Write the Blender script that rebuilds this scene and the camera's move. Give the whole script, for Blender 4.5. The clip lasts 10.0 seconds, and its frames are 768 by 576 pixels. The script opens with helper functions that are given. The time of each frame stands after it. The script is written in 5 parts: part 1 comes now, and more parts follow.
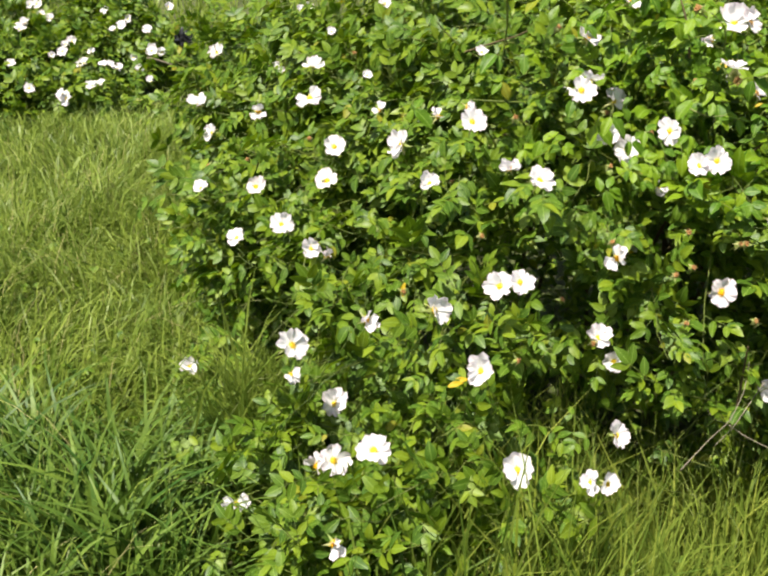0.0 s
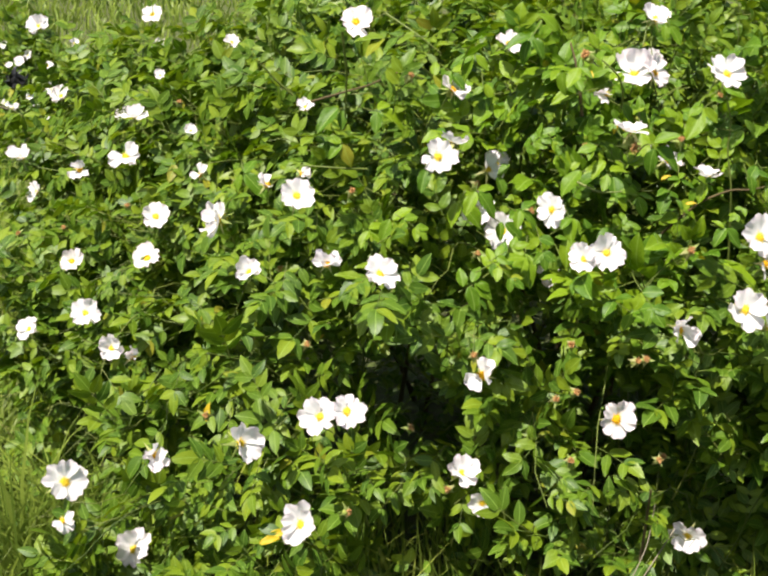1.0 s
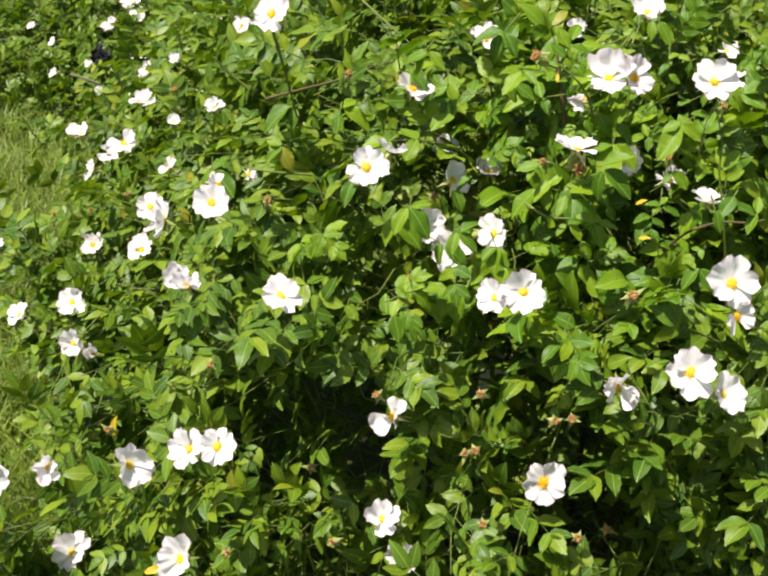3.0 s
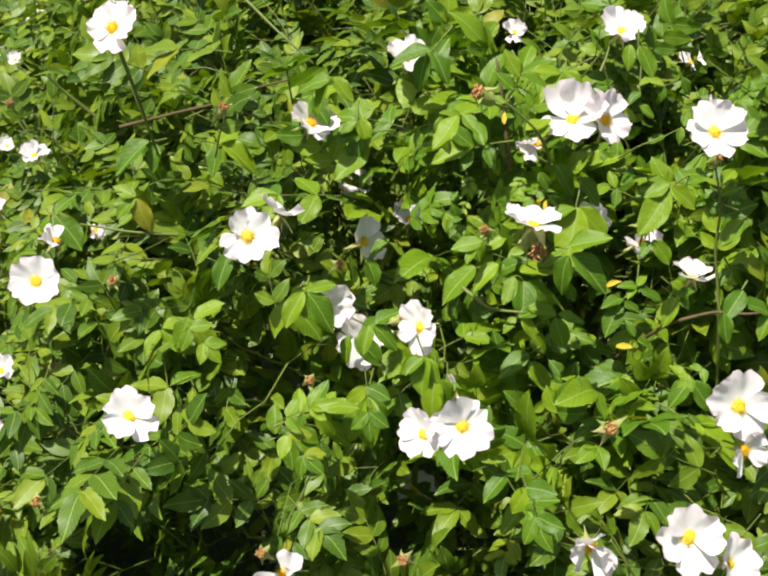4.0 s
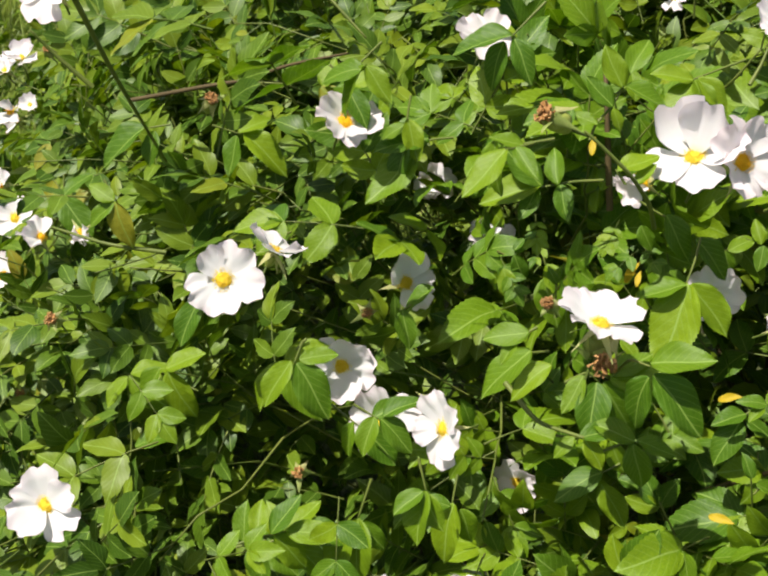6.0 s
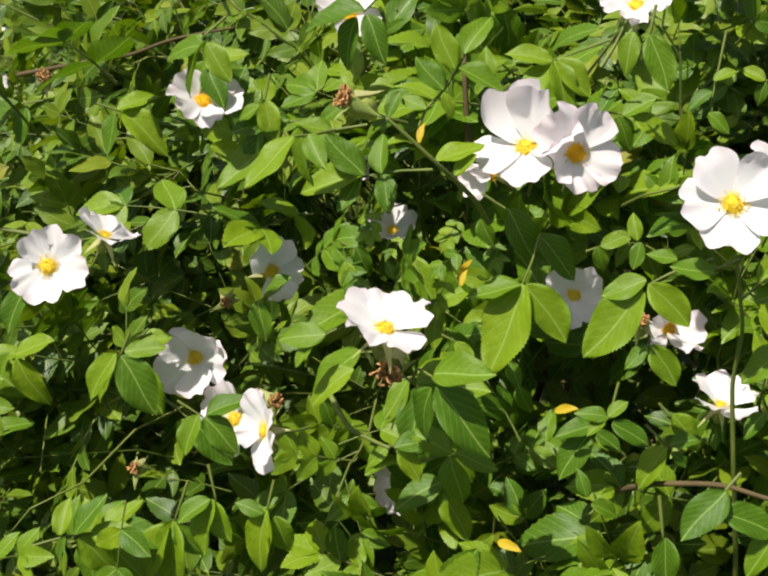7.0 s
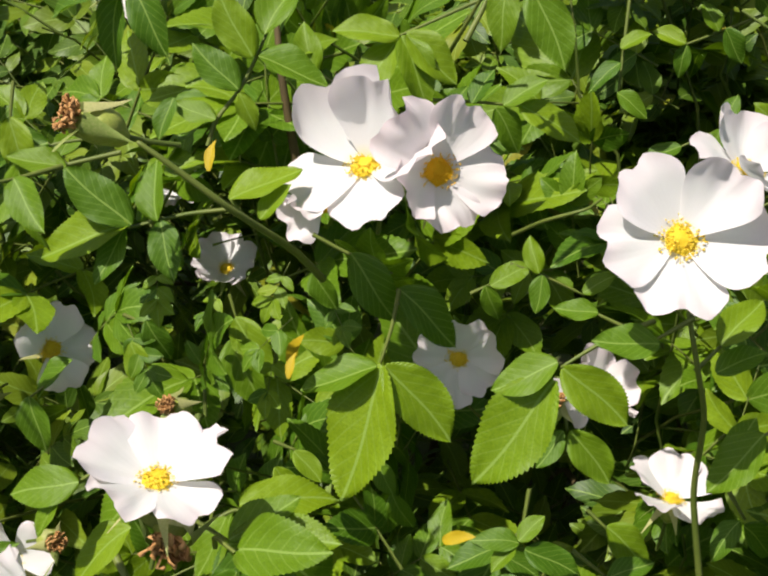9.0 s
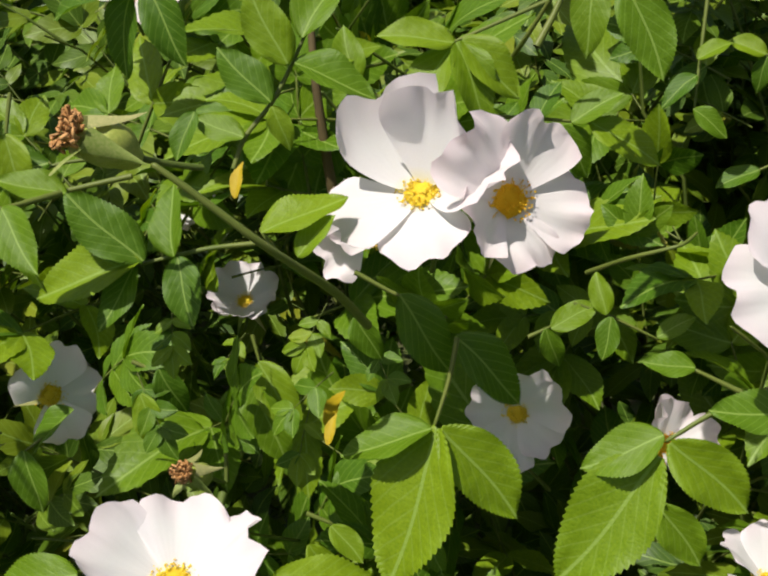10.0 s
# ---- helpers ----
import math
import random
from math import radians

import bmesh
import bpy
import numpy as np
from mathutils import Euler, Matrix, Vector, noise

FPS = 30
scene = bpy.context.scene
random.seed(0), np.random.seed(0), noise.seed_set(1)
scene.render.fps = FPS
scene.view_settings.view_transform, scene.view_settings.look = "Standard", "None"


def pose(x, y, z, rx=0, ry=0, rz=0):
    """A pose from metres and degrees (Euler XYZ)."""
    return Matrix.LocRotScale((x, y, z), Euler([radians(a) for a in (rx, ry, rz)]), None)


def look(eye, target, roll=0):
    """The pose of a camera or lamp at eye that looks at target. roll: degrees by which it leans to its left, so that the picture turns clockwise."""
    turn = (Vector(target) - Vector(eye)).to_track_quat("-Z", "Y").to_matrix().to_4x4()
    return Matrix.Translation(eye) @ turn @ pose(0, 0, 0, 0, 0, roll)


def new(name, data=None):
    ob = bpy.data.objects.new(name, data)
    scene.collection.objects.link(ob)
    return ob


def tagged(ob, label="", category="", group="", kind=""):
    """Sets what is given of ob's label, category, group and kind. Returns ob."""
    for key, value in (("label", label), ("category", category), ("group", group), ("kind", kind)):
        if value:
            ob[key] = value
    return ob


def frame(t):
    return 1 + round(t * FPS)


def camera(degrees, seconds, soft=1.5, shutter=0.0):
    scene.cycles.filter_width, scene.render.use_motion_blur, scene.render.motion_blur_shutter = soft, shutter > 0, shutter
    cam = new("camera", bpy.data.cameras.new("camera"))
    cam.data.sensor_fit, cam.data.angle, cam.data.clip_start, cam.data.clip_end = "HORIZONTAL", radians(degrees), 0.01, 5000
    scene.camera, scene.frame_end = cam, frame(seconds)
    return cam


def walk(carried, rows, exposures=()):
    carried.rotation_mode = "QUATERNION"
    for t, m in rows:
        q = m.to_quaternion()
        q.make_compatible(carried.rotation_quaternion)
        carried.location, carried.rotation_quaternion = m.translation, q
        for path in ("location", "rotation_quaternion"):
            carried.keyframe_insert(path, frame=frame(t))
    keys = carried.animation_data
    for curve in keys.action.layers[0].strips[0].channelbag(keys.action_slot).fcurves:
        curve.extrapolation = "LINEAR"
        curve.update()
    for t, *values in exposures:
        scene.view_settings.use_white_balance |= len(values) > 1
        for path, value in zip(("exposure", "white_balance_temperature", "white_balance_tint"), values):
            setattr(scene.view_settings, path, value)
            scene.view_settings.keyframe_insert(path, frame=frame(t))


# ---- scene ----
cam = camera(39.3, 10.0, soft=2.35)
PATH = [
    (0, (0.119, -0.014, 1.418), (0.017, 1.796, 0.574), -0.3),
    (0.5, (0.226, 0.199, 1.37), (0.098, 2.032, 0.579), -0.9),
    (1, (0.305, 0.422, 1.342), (0.279, 2.264, 0.563), 1.1),
    (1.5, (0.346, 0.47, 1.362), (0.327, 2.305, 0.566), 1.2),
    (2, (0.464, 0.528, 1.36), (0.305, 2.355, 0.562), 3.3),
    (2.2, (0.534, 0.545, 1.361), (0.258, 2.357, 0.561), 2.8),
    (3.3, (0.691, 0.723, 1.334), (0.209, 2.465, 0.478), -0.9),
    (3.5, (0.682, 0.801, 1.32), (0.197, 2.538, 0.456), -0.8),
    (4, (0.612, 0.977, 1.332), (0.313, 2.737, 0.432), 1.5),
    (4.5, (0.58, 1.109, 1.34), (0.314, 2.84, 0.375), 0.7),
    (5, (0.577, 1.14, 1.355), (0.285, 2.831, 0.327), -0.1),
    (5.2, (0.57, 1.178, 1.342), (0.27, 2.87, 0.319), 0.9),
    (6.3, (0.691, 1.306, 1.297), (-0.007, 2.865, 0.257), 1.3),
    (6.5, (0.701, 1.327, 1.294), (-0.008, 2.877, 0.247), 1.3),
    (7, (0.785, 1.382, 1.296), (0.038, 2.889, 0.214), 0.2),
    (7.5, (0.813, 1.41, 1.283), (0.036, 2.891, 0.186), -1.8),
    (8, (0.787, 1.442, 1.268), (0.043, 2.962, 0.202), -2.5),
    (8.5, (0.78, 1.51, 1.239), (0.154, 3.079, 0.167), -0.9),
    (9, (0.746, 1.564, 1.226), (0.164, 3.124, 0.118), -1.5),
    (9.5, (0.729, 1.597, 1.213), (0.159, 3.149, 0.087), -1.8),
    (10, (0.711, 1.612, 1.2), (0.113, 3.186, 0.121), -1.4),
]
walk(cam, [(t, look(eye, target, roll)) for t, eye, target, roll in PATH], exposures=[(0.0, 1.24), (2.0, 1.15), (3.5, 1.10), (6.5, 0.80), (9.2, 0.62), (10.0, 0.46)])

# ---- light ----
SUN_TO = Vector((-0.27, -0.30, 0.915)).normalized()
sun_data = bpy.data.lights.new("sun", "SUN")
sun_data.energy, sun_data.angle, sun_data.color = 4.3, radians(0.55), (1.0, 0.95, 0.86)
sun = new("sun", sun_data)
sun.matrix_world = look((-4, -2, 8), Vector((-4, -2, 8)) - SUN_TO)
world = bpy.data.worlds.new("sky")
scene.world = world
world.use_nodes = True
wn = world.node_tree
sky = wn.nodes.new("ShaderNodeTexSky")
sky.sky_type, sky.sun_disc = "NISHITA", False
sky.dust_density, sky.ozone_density = 3.0, 0.2
sky.sun_elevation = math.asin(SUN_TO.z)
sky.sun_rotation = math.atan2(SUN_TO.x, SUN_TO.y)
wn.links.new(sky.outputs[0], wn.nodes["Background"].inputs[0])
wn.nodes["Background"].inputs[1].default_value = 0.061


# ---- materials ----
def shader(name):
    m = bpy.data.materials.new(name)
    m.use_nodes = True
    t = m.node_tree
    return m, t, t.nodes["Principled BSDF"]


def node(t, kind, **values):
    n = t.nodes.new(kind)
    for key, v in values.items():
        n.inputs[key].default_value = v
    return n


def ramp(t, source, *stops):
    n = t.nodes.new("ShaderNodeValToRGB")
    e = n.color_ramp.elements
    while len(e) < len(stops):
        e.new(0.5)
    for el, (at, col) in zip(e, stops):
        el.position, el.color = at, (*col, 1)
    t.links.new(source, n.inputs[0])
    return n.outputs[0]


def mixed(t, factor, a, b, how="MIX"):
    n = t.nodes.new("ShaderNodeMix")
    n.data_type, n.blend_type = "RGBA", how
    for socket, v in ((n.inputs[0], factor), (n.inputs[6], a), (n.inputs[7], b)):
        if isinstance(v, bpy.types.NodeSocket):
            t.links.new(v, socket)
        elif isinstance(v, tuple):
            socket.default_value = (*v, 1)
        else:
            socket.default_value = v
    return n.outputs[2]


def maths(t, how, a, b=0.0, c=0.0):
    n = t.nodes.new("ShaderNodeMath")
    n.operation = how
    for socket, v in zip(n.inputs, (a, b, c)):
        if isinstance(v, bpy.types.NodeSocket):
            t.links.new(v, socket)
        else:
            socket.default_value = v
    return n.outputs[0]


def see_through(t, bsdf, colour, amount):
    """Mixes light that comes through a thin leaf or petal into the surface."""
    tr = t.nodes.new("ShaderNodeBsdfTranslucent")
    if isinstance(colour, tuple):
        tr.inputs[0].default_value = (*colour, 1)
    else:
        t.links.new(colour, tr.inputs[0])
    mx = t.nodes.new("ShaderNodeMixShader")
    mx.inputs[0].default_value = amount
    t.links.new(bsdf.outputs[0], mx.inputs[1])
    t.links.new(tr.outputs[0], mx.inputs[2])
    t.links.new(mx.outputs[0], t.nodes["Material Output"].inputs[0])


def leaf_material(name, dark, mid, light, rough=0.46, through_amount=0.30, by_object=False):
    m, t, b = shader(name)
    if by_object:
        chance = t.nodes.new("ShaderNodeObjectInfo").outputs["Random"]
        island = t.nodes.new("ShaderNodeNewGeometry").outputs["Random Per Island"]
        chance = maths(t, "FRACT", maths(t, "ADD", chance, maths(t, "MULTIPLY", island, 0.45)))
    else:
        chance = t.nodes.new("ShaderNodeNewGeometry").outputs["Random Per Island"]
    col = ramp(t, chance, (0.0, dark), (0.45, mid), (0.985, light), (1.0, (0.24, 0.22, 0.02)))
    pos = t.nodes.new("ShaderNodeTexCoord")
    blotch = node(t, "ShaderNodeTexNoise", Scale=55.0, Detail=4.0)
    t.links.new(pos.outputs["Object"], blotch.inputs["Vector"])
    col = mixed(t, 0.45, col, ramp(t, blotch.outputs[0], (0.3, (0.55, 0.60, 0.50)), (0.7, (1.2, 1.12, 1.0))), "MULTIPLY")
    # midrib and side veins
    uv = t.nodes.new("ShaderNodeSeparateXYZ")
    t.links.new(pos.outputs["UV"], uv.inputs[0])
    across = maths(t, "ABSOLUTE", maths(t, "SUBTRACT", uv.outputs[1], 0.5))
    rib = maths(t, "LESS_THAN", across, 0.020)
    slant = maths(t, "ADD", maths(t, "MULTIPLY", uv.outputs[0], 44.0), maths(t, "MULTIPLY", across, -38.0))
    vein = maths(t, "SINE", slant)
    vein_line = maths(t, "GREATER_THAN", vein, 0.92)
    lines = maths(t, "MAXIMUM", rib, maths(t, "MULTIPLY", vein_line, 0.36))
    col = mixed(t, maths(t, "MULTIPLY", lines, 0.75), col, (0.24, 0.35, 0.07))
    t.links.new(col, b.inputs["Base Color"])
    t.links.new(maths(t, "ADD", maths(t, "MULTIPLY", blotch.outputs[0], 0.22), rough - 0.11), b.inputs["Roughness"])
    b.inputs["Specular IOR Level"].default_value = 0.27
    bump = node(t, "ShaderNodeBump", Strength=0.22, Distance=0.0005)
    relief = maths(t, "SUBTRACT", maths(t, "MULTIPLY", vein, -0.16), maths(t, "MULTIPLY", rib, 0.8))
    t.links.new(maths(t, "ADD", relief, maths(t, "MULTIPLY", blotch.outputs[0], 2.2)), bump.inputs["Height"])
    t.links.new(bump.outputs[0], b.inputs["Normal"])
    lit = mixed(t, 1.0, col, (1.35, 1.40, 0.34), "MULTIPLY")
    see_through(t, b, lit, through_amount)
    return m


LEAF = leaf_material("rose_leaf", (0.040, 0.093, 0.007), (0.086, 0.156, 0.008), (0.168, 0.230, 0.010), through_amount=0.28)
# lighter copy of the leaf greens: stronger sun put into the near leaves' colour
LEAF_NEAR = leaf_material("rose_leaf_lit", (0.058, 0.136, 0.006), (0.102, 0.194, 0.006), (0.182, 0.275, 0.007), 0.46, 0.30, True)


def petal_material(name, rim, heart):
    m, t, b = shader(name)
    pos = t.nodes.new("ShaderNodeTexCoord")
    uv = t.nodes.new("ShaderNodeSeparateXYZ")
    t.links.new(pos.outputs["UV"], uv.inputs[0])
    col = ramp(t, uv.outputs[0], (0.0, (0.88, 0.84, 0.55)), (0.20, heart), (0.6, heart), (1.0, rim))
    n = node(t, "ShaderNodeTexNoise", Scale=90.0, Detail=3.0)
    t.links.new(pos.outputs["Object"], n.inputs["Vector"])
    col = mixed(t, 0.18, col, ramp(t, n.outputs[0], (0.35, (0.84, 0.80, 0.82)), (0.7, (1.0, 1.0, 1.0))), "MULTIPLY")
    t.links.new(col, b.inputs["Base Color"])
    b.inputs["Roughness"].default_value = 0.6
    b.inputs["Specular IOR Level"].default_value = 0.25
    fan = maths(t, "SINE", maths(t, "MULTIPLY", uv.outputs[1], 70.0))
    bump = node(t, "ShaderNodeBump", Strength=0.05, Distance=0.0004)
    t.links.new(maths(t, "ADD", fan, n.outputs[0]), bump.inputs["Height"])
    t.links.new(bump.outputs[0], b.inputs["Normal"])
    see_through(t, b, col, 0.42)
    return m


PETAL = petal_material("petal_white", (0.86, 0.755, 0.79), (0.86, 0.835, 0.84))
PETAL_OLD = petal_material("petal_blush", (0.87, 0.745, 0.775), (0.87, 0.82, 0.82))


def plain_material(name, a, b_col, rough=0.6, scale=300.0, bump_by=0.3, through_amount=0.0):
    m, t, b = shader(name)
    pos = t.nodes.new("ShaderNodeTexCoord")
    n = node(t, "ShaderNodeTexNoise", Scale=scale, Detail=5.0, Roughness=0.6)
    t.links.new(pos.outputs["Object"], n.inputs["Vector"])
    island = t.nodes.new("ShaderNodeNewGeometry").outputs["Random Per Island"]
    col = ramp(t, maths(t, "ADD", maths(t, "MULTIPLY", n.outputs[0], 0.6), maths(t, "MULTIPLY", island, 0.4)), (0.25, a), (0.75, b_col))
    t.links.new(col, b.inputs["Base Color"])
    b.inputs["Roughness"].default_value = rough
    b.inputs["Specular IOR Level"].default_value = 0.28
    bump = node(t, "ShaderNodeBump", Strength=bump_by, Distance=0.001)
    t.links.new(n.outputs[0], bump.inputs["Height"])
    t.links.new(bump.outputs[0], b.inputs["Normal"])
    if through_amount:
        see_through(t, b, col, through_amount)
    return m


STAMEN = plain_material("stamen_yellow", (0.90, 0.66, 0.03), (0.94, 0.82, 0.14), 0.7, 500, 0.1, 0.45)
STAMEN_OLD = plain_material("stamen_orange", (0.91, 0.54, 0.010), (0.95, 0.70, 0.04), 0.7, 500, 0.1, 0.42)
DRIED = plain_material("dried_stamen", (0.30, 0.14, 0.04), (0.58, 0.32, 0.13), 0.85, 500)
HIP = plain_material("hip_green", (0.16, 0.24, 0.03), (0.34, 0.35, 0.08), 0.45, 40)
SEPAL = plain_material("sepal", (0.20, 0.28, 0.05), (0.48, 0.45, 0.20), 0.6, 40, 0.2, 0.3)
DARK = plain_material("black_scrap", (0.010, 0.010, 0.011), (0.03, 0.03, 0.032), 0.4, 60)
PALE = plain_material("bleached_twig", (0.11, 0.09, 0.06), (0.25, 0.21, 0.15), 0.8, 60)
STEM = plain_material("green_stem", (0.055, 0.095, 0.012), (0.15, 0.17, 0.035), 0.5, 60)
CANE = plain_material("brown_cane", (0.040, 0.030, 0.012), (0.12, 0.085, 0.035), 0.8, 60, 0.6)
YELLOWED = plain_material("yellowed_leaf", (0.34, 0.24, 0.008), (0.52, 0.38, 0.015), 0.5, 80, 0.2, 0.25)
# lighter, yellower copy of the grass colour, standing in for sunlight on it
GRASS_SUNLIT = plain_material("grass_sunlit_tone", (0.17, 0.22, 0.020), (0.38, 0.42, 0.075), 0.45, 4, 0.05, 0.40)
GRASS = plain_material("grass_blade", (0.070, 0.130, 0.013), (0.30, 0.37, 0.060), 0.42, 4, 0.05, 0.42)
BROAD = plain_material("broad_grass", (0.034, 0.088, 0.010), (0.15, 0.22, 0.028), 0.50, 30, 0.05, 0.30)
STALK = plain_material("grass_stalk", (0.26, 0.25, 0.08), (0.50, 0.44, 0.19), 0.6, 20, 0.1, 0.2)


def ground_material():
    m, t, b = shader("ground")
    pos = t.nodes.new("ShaderNodeTexCoord")
    big = node(t, "ShaderNodeTexNoise", Scale=0.7, Detail=6.0)
    fine = node(t, "ShaderNodeTexNoise", Scale=45.0, Detail=8.0, Roughness=0.7)
    for n in (big, fine):
        t.links.new(pos.outputs["Object"], n.inputs["Vector"])
    col = mixed(t, big.outputs[0], (0.050, 0.078, 0.009), (0.082, 0.108, 0.014))
    col = mixed(t, ramp(t, fine.outputs[0], (0.42, (0.0, 0.0, 0.0)), (0.62, (1.0, 1.0, 1.0))), col, (0.065, 0.058, 0.022))
    t.links.new(col, b.inputs["Base Color"])
    b.inputs["Roughness"].default_value = 0.95
    bump = node(t, "ShaderNodeBump", Strength=0.8, Distance=0.02)
    t.links.new(fine.outputs[0], bump.inputs["Height"])
    t.links.new(bump.outputs[0], b.inputs["Normal"])
    return m


GROUND = ground_material()
rng = np.random.default_rng(7)


# ---- mesh helpers ----
def unit(v):
    v = np.asarray(v, float)
    return v / np.maximum(np.linalg.norm(v, axis=-1, keepdims=True), 1e-9)


def tri_mesh(name, verts, tris, uvs=None, materials=(), index=None, smooth=True):
    """A mesh of triangles from arrays; uvs by vertex."""
    verts, tris = np.asarray(verts, np.float32), np.asarray(tris, np.int32)
    me = bpy.data.meshes.new(name)
    me.vertices.add(len(verts))
    me.vertices.foreach_set("co", verts.ravel())
    me.loops.add(tris.size)
    me.loops.foreach_set("vertex_index", tris.ravel())
    me.polygons.add(len(tris))
    me.polygons.foreach_set("loop_start", np.arange(0, tris.size, 3, dtype=np.int32))
    if smooth:
        me.polygons.foreach_set("use_smooth", np.ones(len(tris), bool))
    for m in materials:
        me.materials.append(m)
    if index is not None:
        me.polygons.foreach_set("material_index", np.asarray(index, np.int32))
    if uvs is not None:
        layer = me.uv_layers.new(name="UVMap")
        layer.data.foreach_set("uv", np.asarray(uvs, np.float32)[tris.ravel()].ravel())
    me.update(calc_edges=True)
    return me


def under(name, me, parent, m=None, label="", kind=""):
    """Links a mesh as a part of a thing, or of a part."""
    ob = new(name, me)
    ob.parent = parent
    if m is not None:
        ob.matrix_basis = m
    return tagged(ob, label=label, kind=kind)


class Pile:
    """Collects vertices, triangles, uvs and material numbers."""

    def __init__(self):
        self.v, self.t, self.u, self.m, self.n = [], [], [], [], 0

    def add(self, verts, tris, uvs=None, mat=0):
        verts, tris = np.asarray(verts, float), np.asarray(tris, int)
        self.v.append(verts)
        self.t.append(tris + self.n)
        self.u.append(np.full((len(verts), 2), 0.3) if uvs is None else np.asarray(uvs, float))
        self.m.append(np.full(len(tris), mat))
        self.n += len(verts)

    def many(self, verts, tris, uvs, mats):
        """Adds copies: verts (k, n, 3) of one shape."""
        k, n, _ = verts.shape
        self.v.append(verts.reshape(-1, 3))
        self.t.append((np.arange(k)[:, None, None] * n + tris[None] + self.n).reshape(-1, 3))
        self.u.append(np.tile(uvs, (k, 1)))
        self.m.append(np.tile(mats, k))
        self.n += k * n

    def arrays(self):
        return np.concatenate(self.v), np.concatenate(self.t), np.concatenate(self.u), np.concatenate(self.m)

    def mesh(self, name, materials):
        v, t, u, m = self.arrays()
        return tri_mesh(name, v, t, u, materials, m)


def tube(pile, points, radii, sides=5, mat=0):
    """A tapered tube along points."""
    points = np.asarray(points, float)
    radii = np.broadcast_to(np.asarray(radii, float), (len(points),))
    along = unit(np.gradient(points, axis=0))
    ref = np.array([0.31, 0.2, 0.93]) if abs(along[:, 2]).mean() < 0.8 else np.array([0.9, 0.3, 0.1])
    a = unit(np.cross(along, ref))
    b = np.cross(along, a)
    ang = np.arange(sides) * 2 * np.pi / sides
    ring = points[:, None] + radii[:, None, None] * (np.cos(ang)[None, :, None] * a[:, None] + np.sin(ang)[None, :, None] * b[:, None])
    verts = np.concatenate([ring.reshape(-1, 3), points[-1:] + along[-1:] * radii[-1]])
    tris = []
    for i in range(len(points) - 1):
        for j in range(sides):
            p, q = i * sides + j, i * sides + (j + 1) % sides
            tris += [(p, q, q + sides), (p, q + sides, p + sides)]
    last = (len(points) - 1) * sides
    tris += [(last + j, last + (j + 1) % sides, len(verts) - 1) for j in range(sides)]
    pile.add(verts, tris, None, mat)


def bezier(a, b, c, n=8):
    s = np.linspace(0, 1, n)[:, None]
    return (1 - s) ** 2 * np.asarray(a) + 2 * s * (1 - s) * np.asarray(b) + s**2 * np.asarray(c)


# ---- leaves ----
def leaflet(rows, teeth, bend, fold, slim=0.28, quilted=True):
    """One leaflet along +y, 1 long, its upper face to +z: rounded foot, pointed tip, toothed rim, quilted between its veins."""
    s = (1 - np.cos(np.linspace(0, np.pi, rows + 1))) / 2 * 0.6 + np.linspace(0, 1, rows + 1) * 0.4
    half = slim * (s**0.62 * (1 - s) ** 0.90) / (0.408**0.62 * 0.592**0.90)
    half[-1] = half[0] = 0
    inner, h = s[1:-1], half[1:-1]
    odd = np.arange(len(inner)) % 2
    sway = 0.02 * np.sin(inner * 5 + 40 * bend)
    verts = [np.stack([0.02 * np.sin(s * 5 + 40 * bend) - 0.02 * math.sin(40 * bend), s, -bend * s**2], 1)]
    uvs = [np.stack([s, 0 * s + 0.5], 1)]
    steps = (0.5, 1.0) if teeth and quilted else (1.0,)
    for side in (-1, 1):
        for part_way in steps:
            x = side * h * part_way
            y = inner + 0.03 * part_way * h / slim - 0.02
            z = -bend * inner**2 + fold * h * part_way - 0.30 * fold * h * part_way**2 * 1.6
            if teeth and part_way == 1.0:
                x = x * np.where(odd, 1.03, 0.968)
                y = y + np.where(odd, 0.012, -0.005)
                z = z + 0.024 * np.sin(inner * 11 + side * 2 + 50 * bend)
            if teeth and part_way == 0.5:
                z = z + 0.002 * np.sin(inner * 42)
            verts.append(np.stack([x + sway - 0.02 * math.sin(40 * bend), y, z], 1))
            uvs.append(np.stack([inner, 0.5 + 0.5 * side * part_way * h / slim], 1))
    n, k = rows + 1, rows - 1
    tris = []
    for g, side in enumerate((-1, 1)):
        start = n + g * k * len(steps)
        some = [(0, 1, start), (rows - 1, rows, start + k - 1)]
        for i in range(k - 1):
            some += [(i + 1, i + 2, start + i + 1), (i + 1, start + i + 1, start + i)]
        if len(steps) > 1:
            far = start + k
            some += [(0, start, far), (start + k - 1, rows, far + k - 1)]
            for i in range(k - 1):
                some += [(start + i, start + i + 1, far + i + 1), (start + i, far + i + 1, far + i)]
        tris += [(a, b, c) if side < 0 else (a, c, b) for a, b, c in some]
    return np.concatenate(verts), np.array(tris), np.concatenate(uvs)


def turned(v, yaw=0.0, roll=0.0, pitch=0.0, size=1.0, at=(0, 0, 0)):
    m = Matrix.Rotation(yaw, 3, "Z") @ Matrix.Rotation(pitch, 3, "X") @ Matrix.Rotation(roll, 3, "Y")
    return v @ np.array(m).T * size + np.asarray(at)


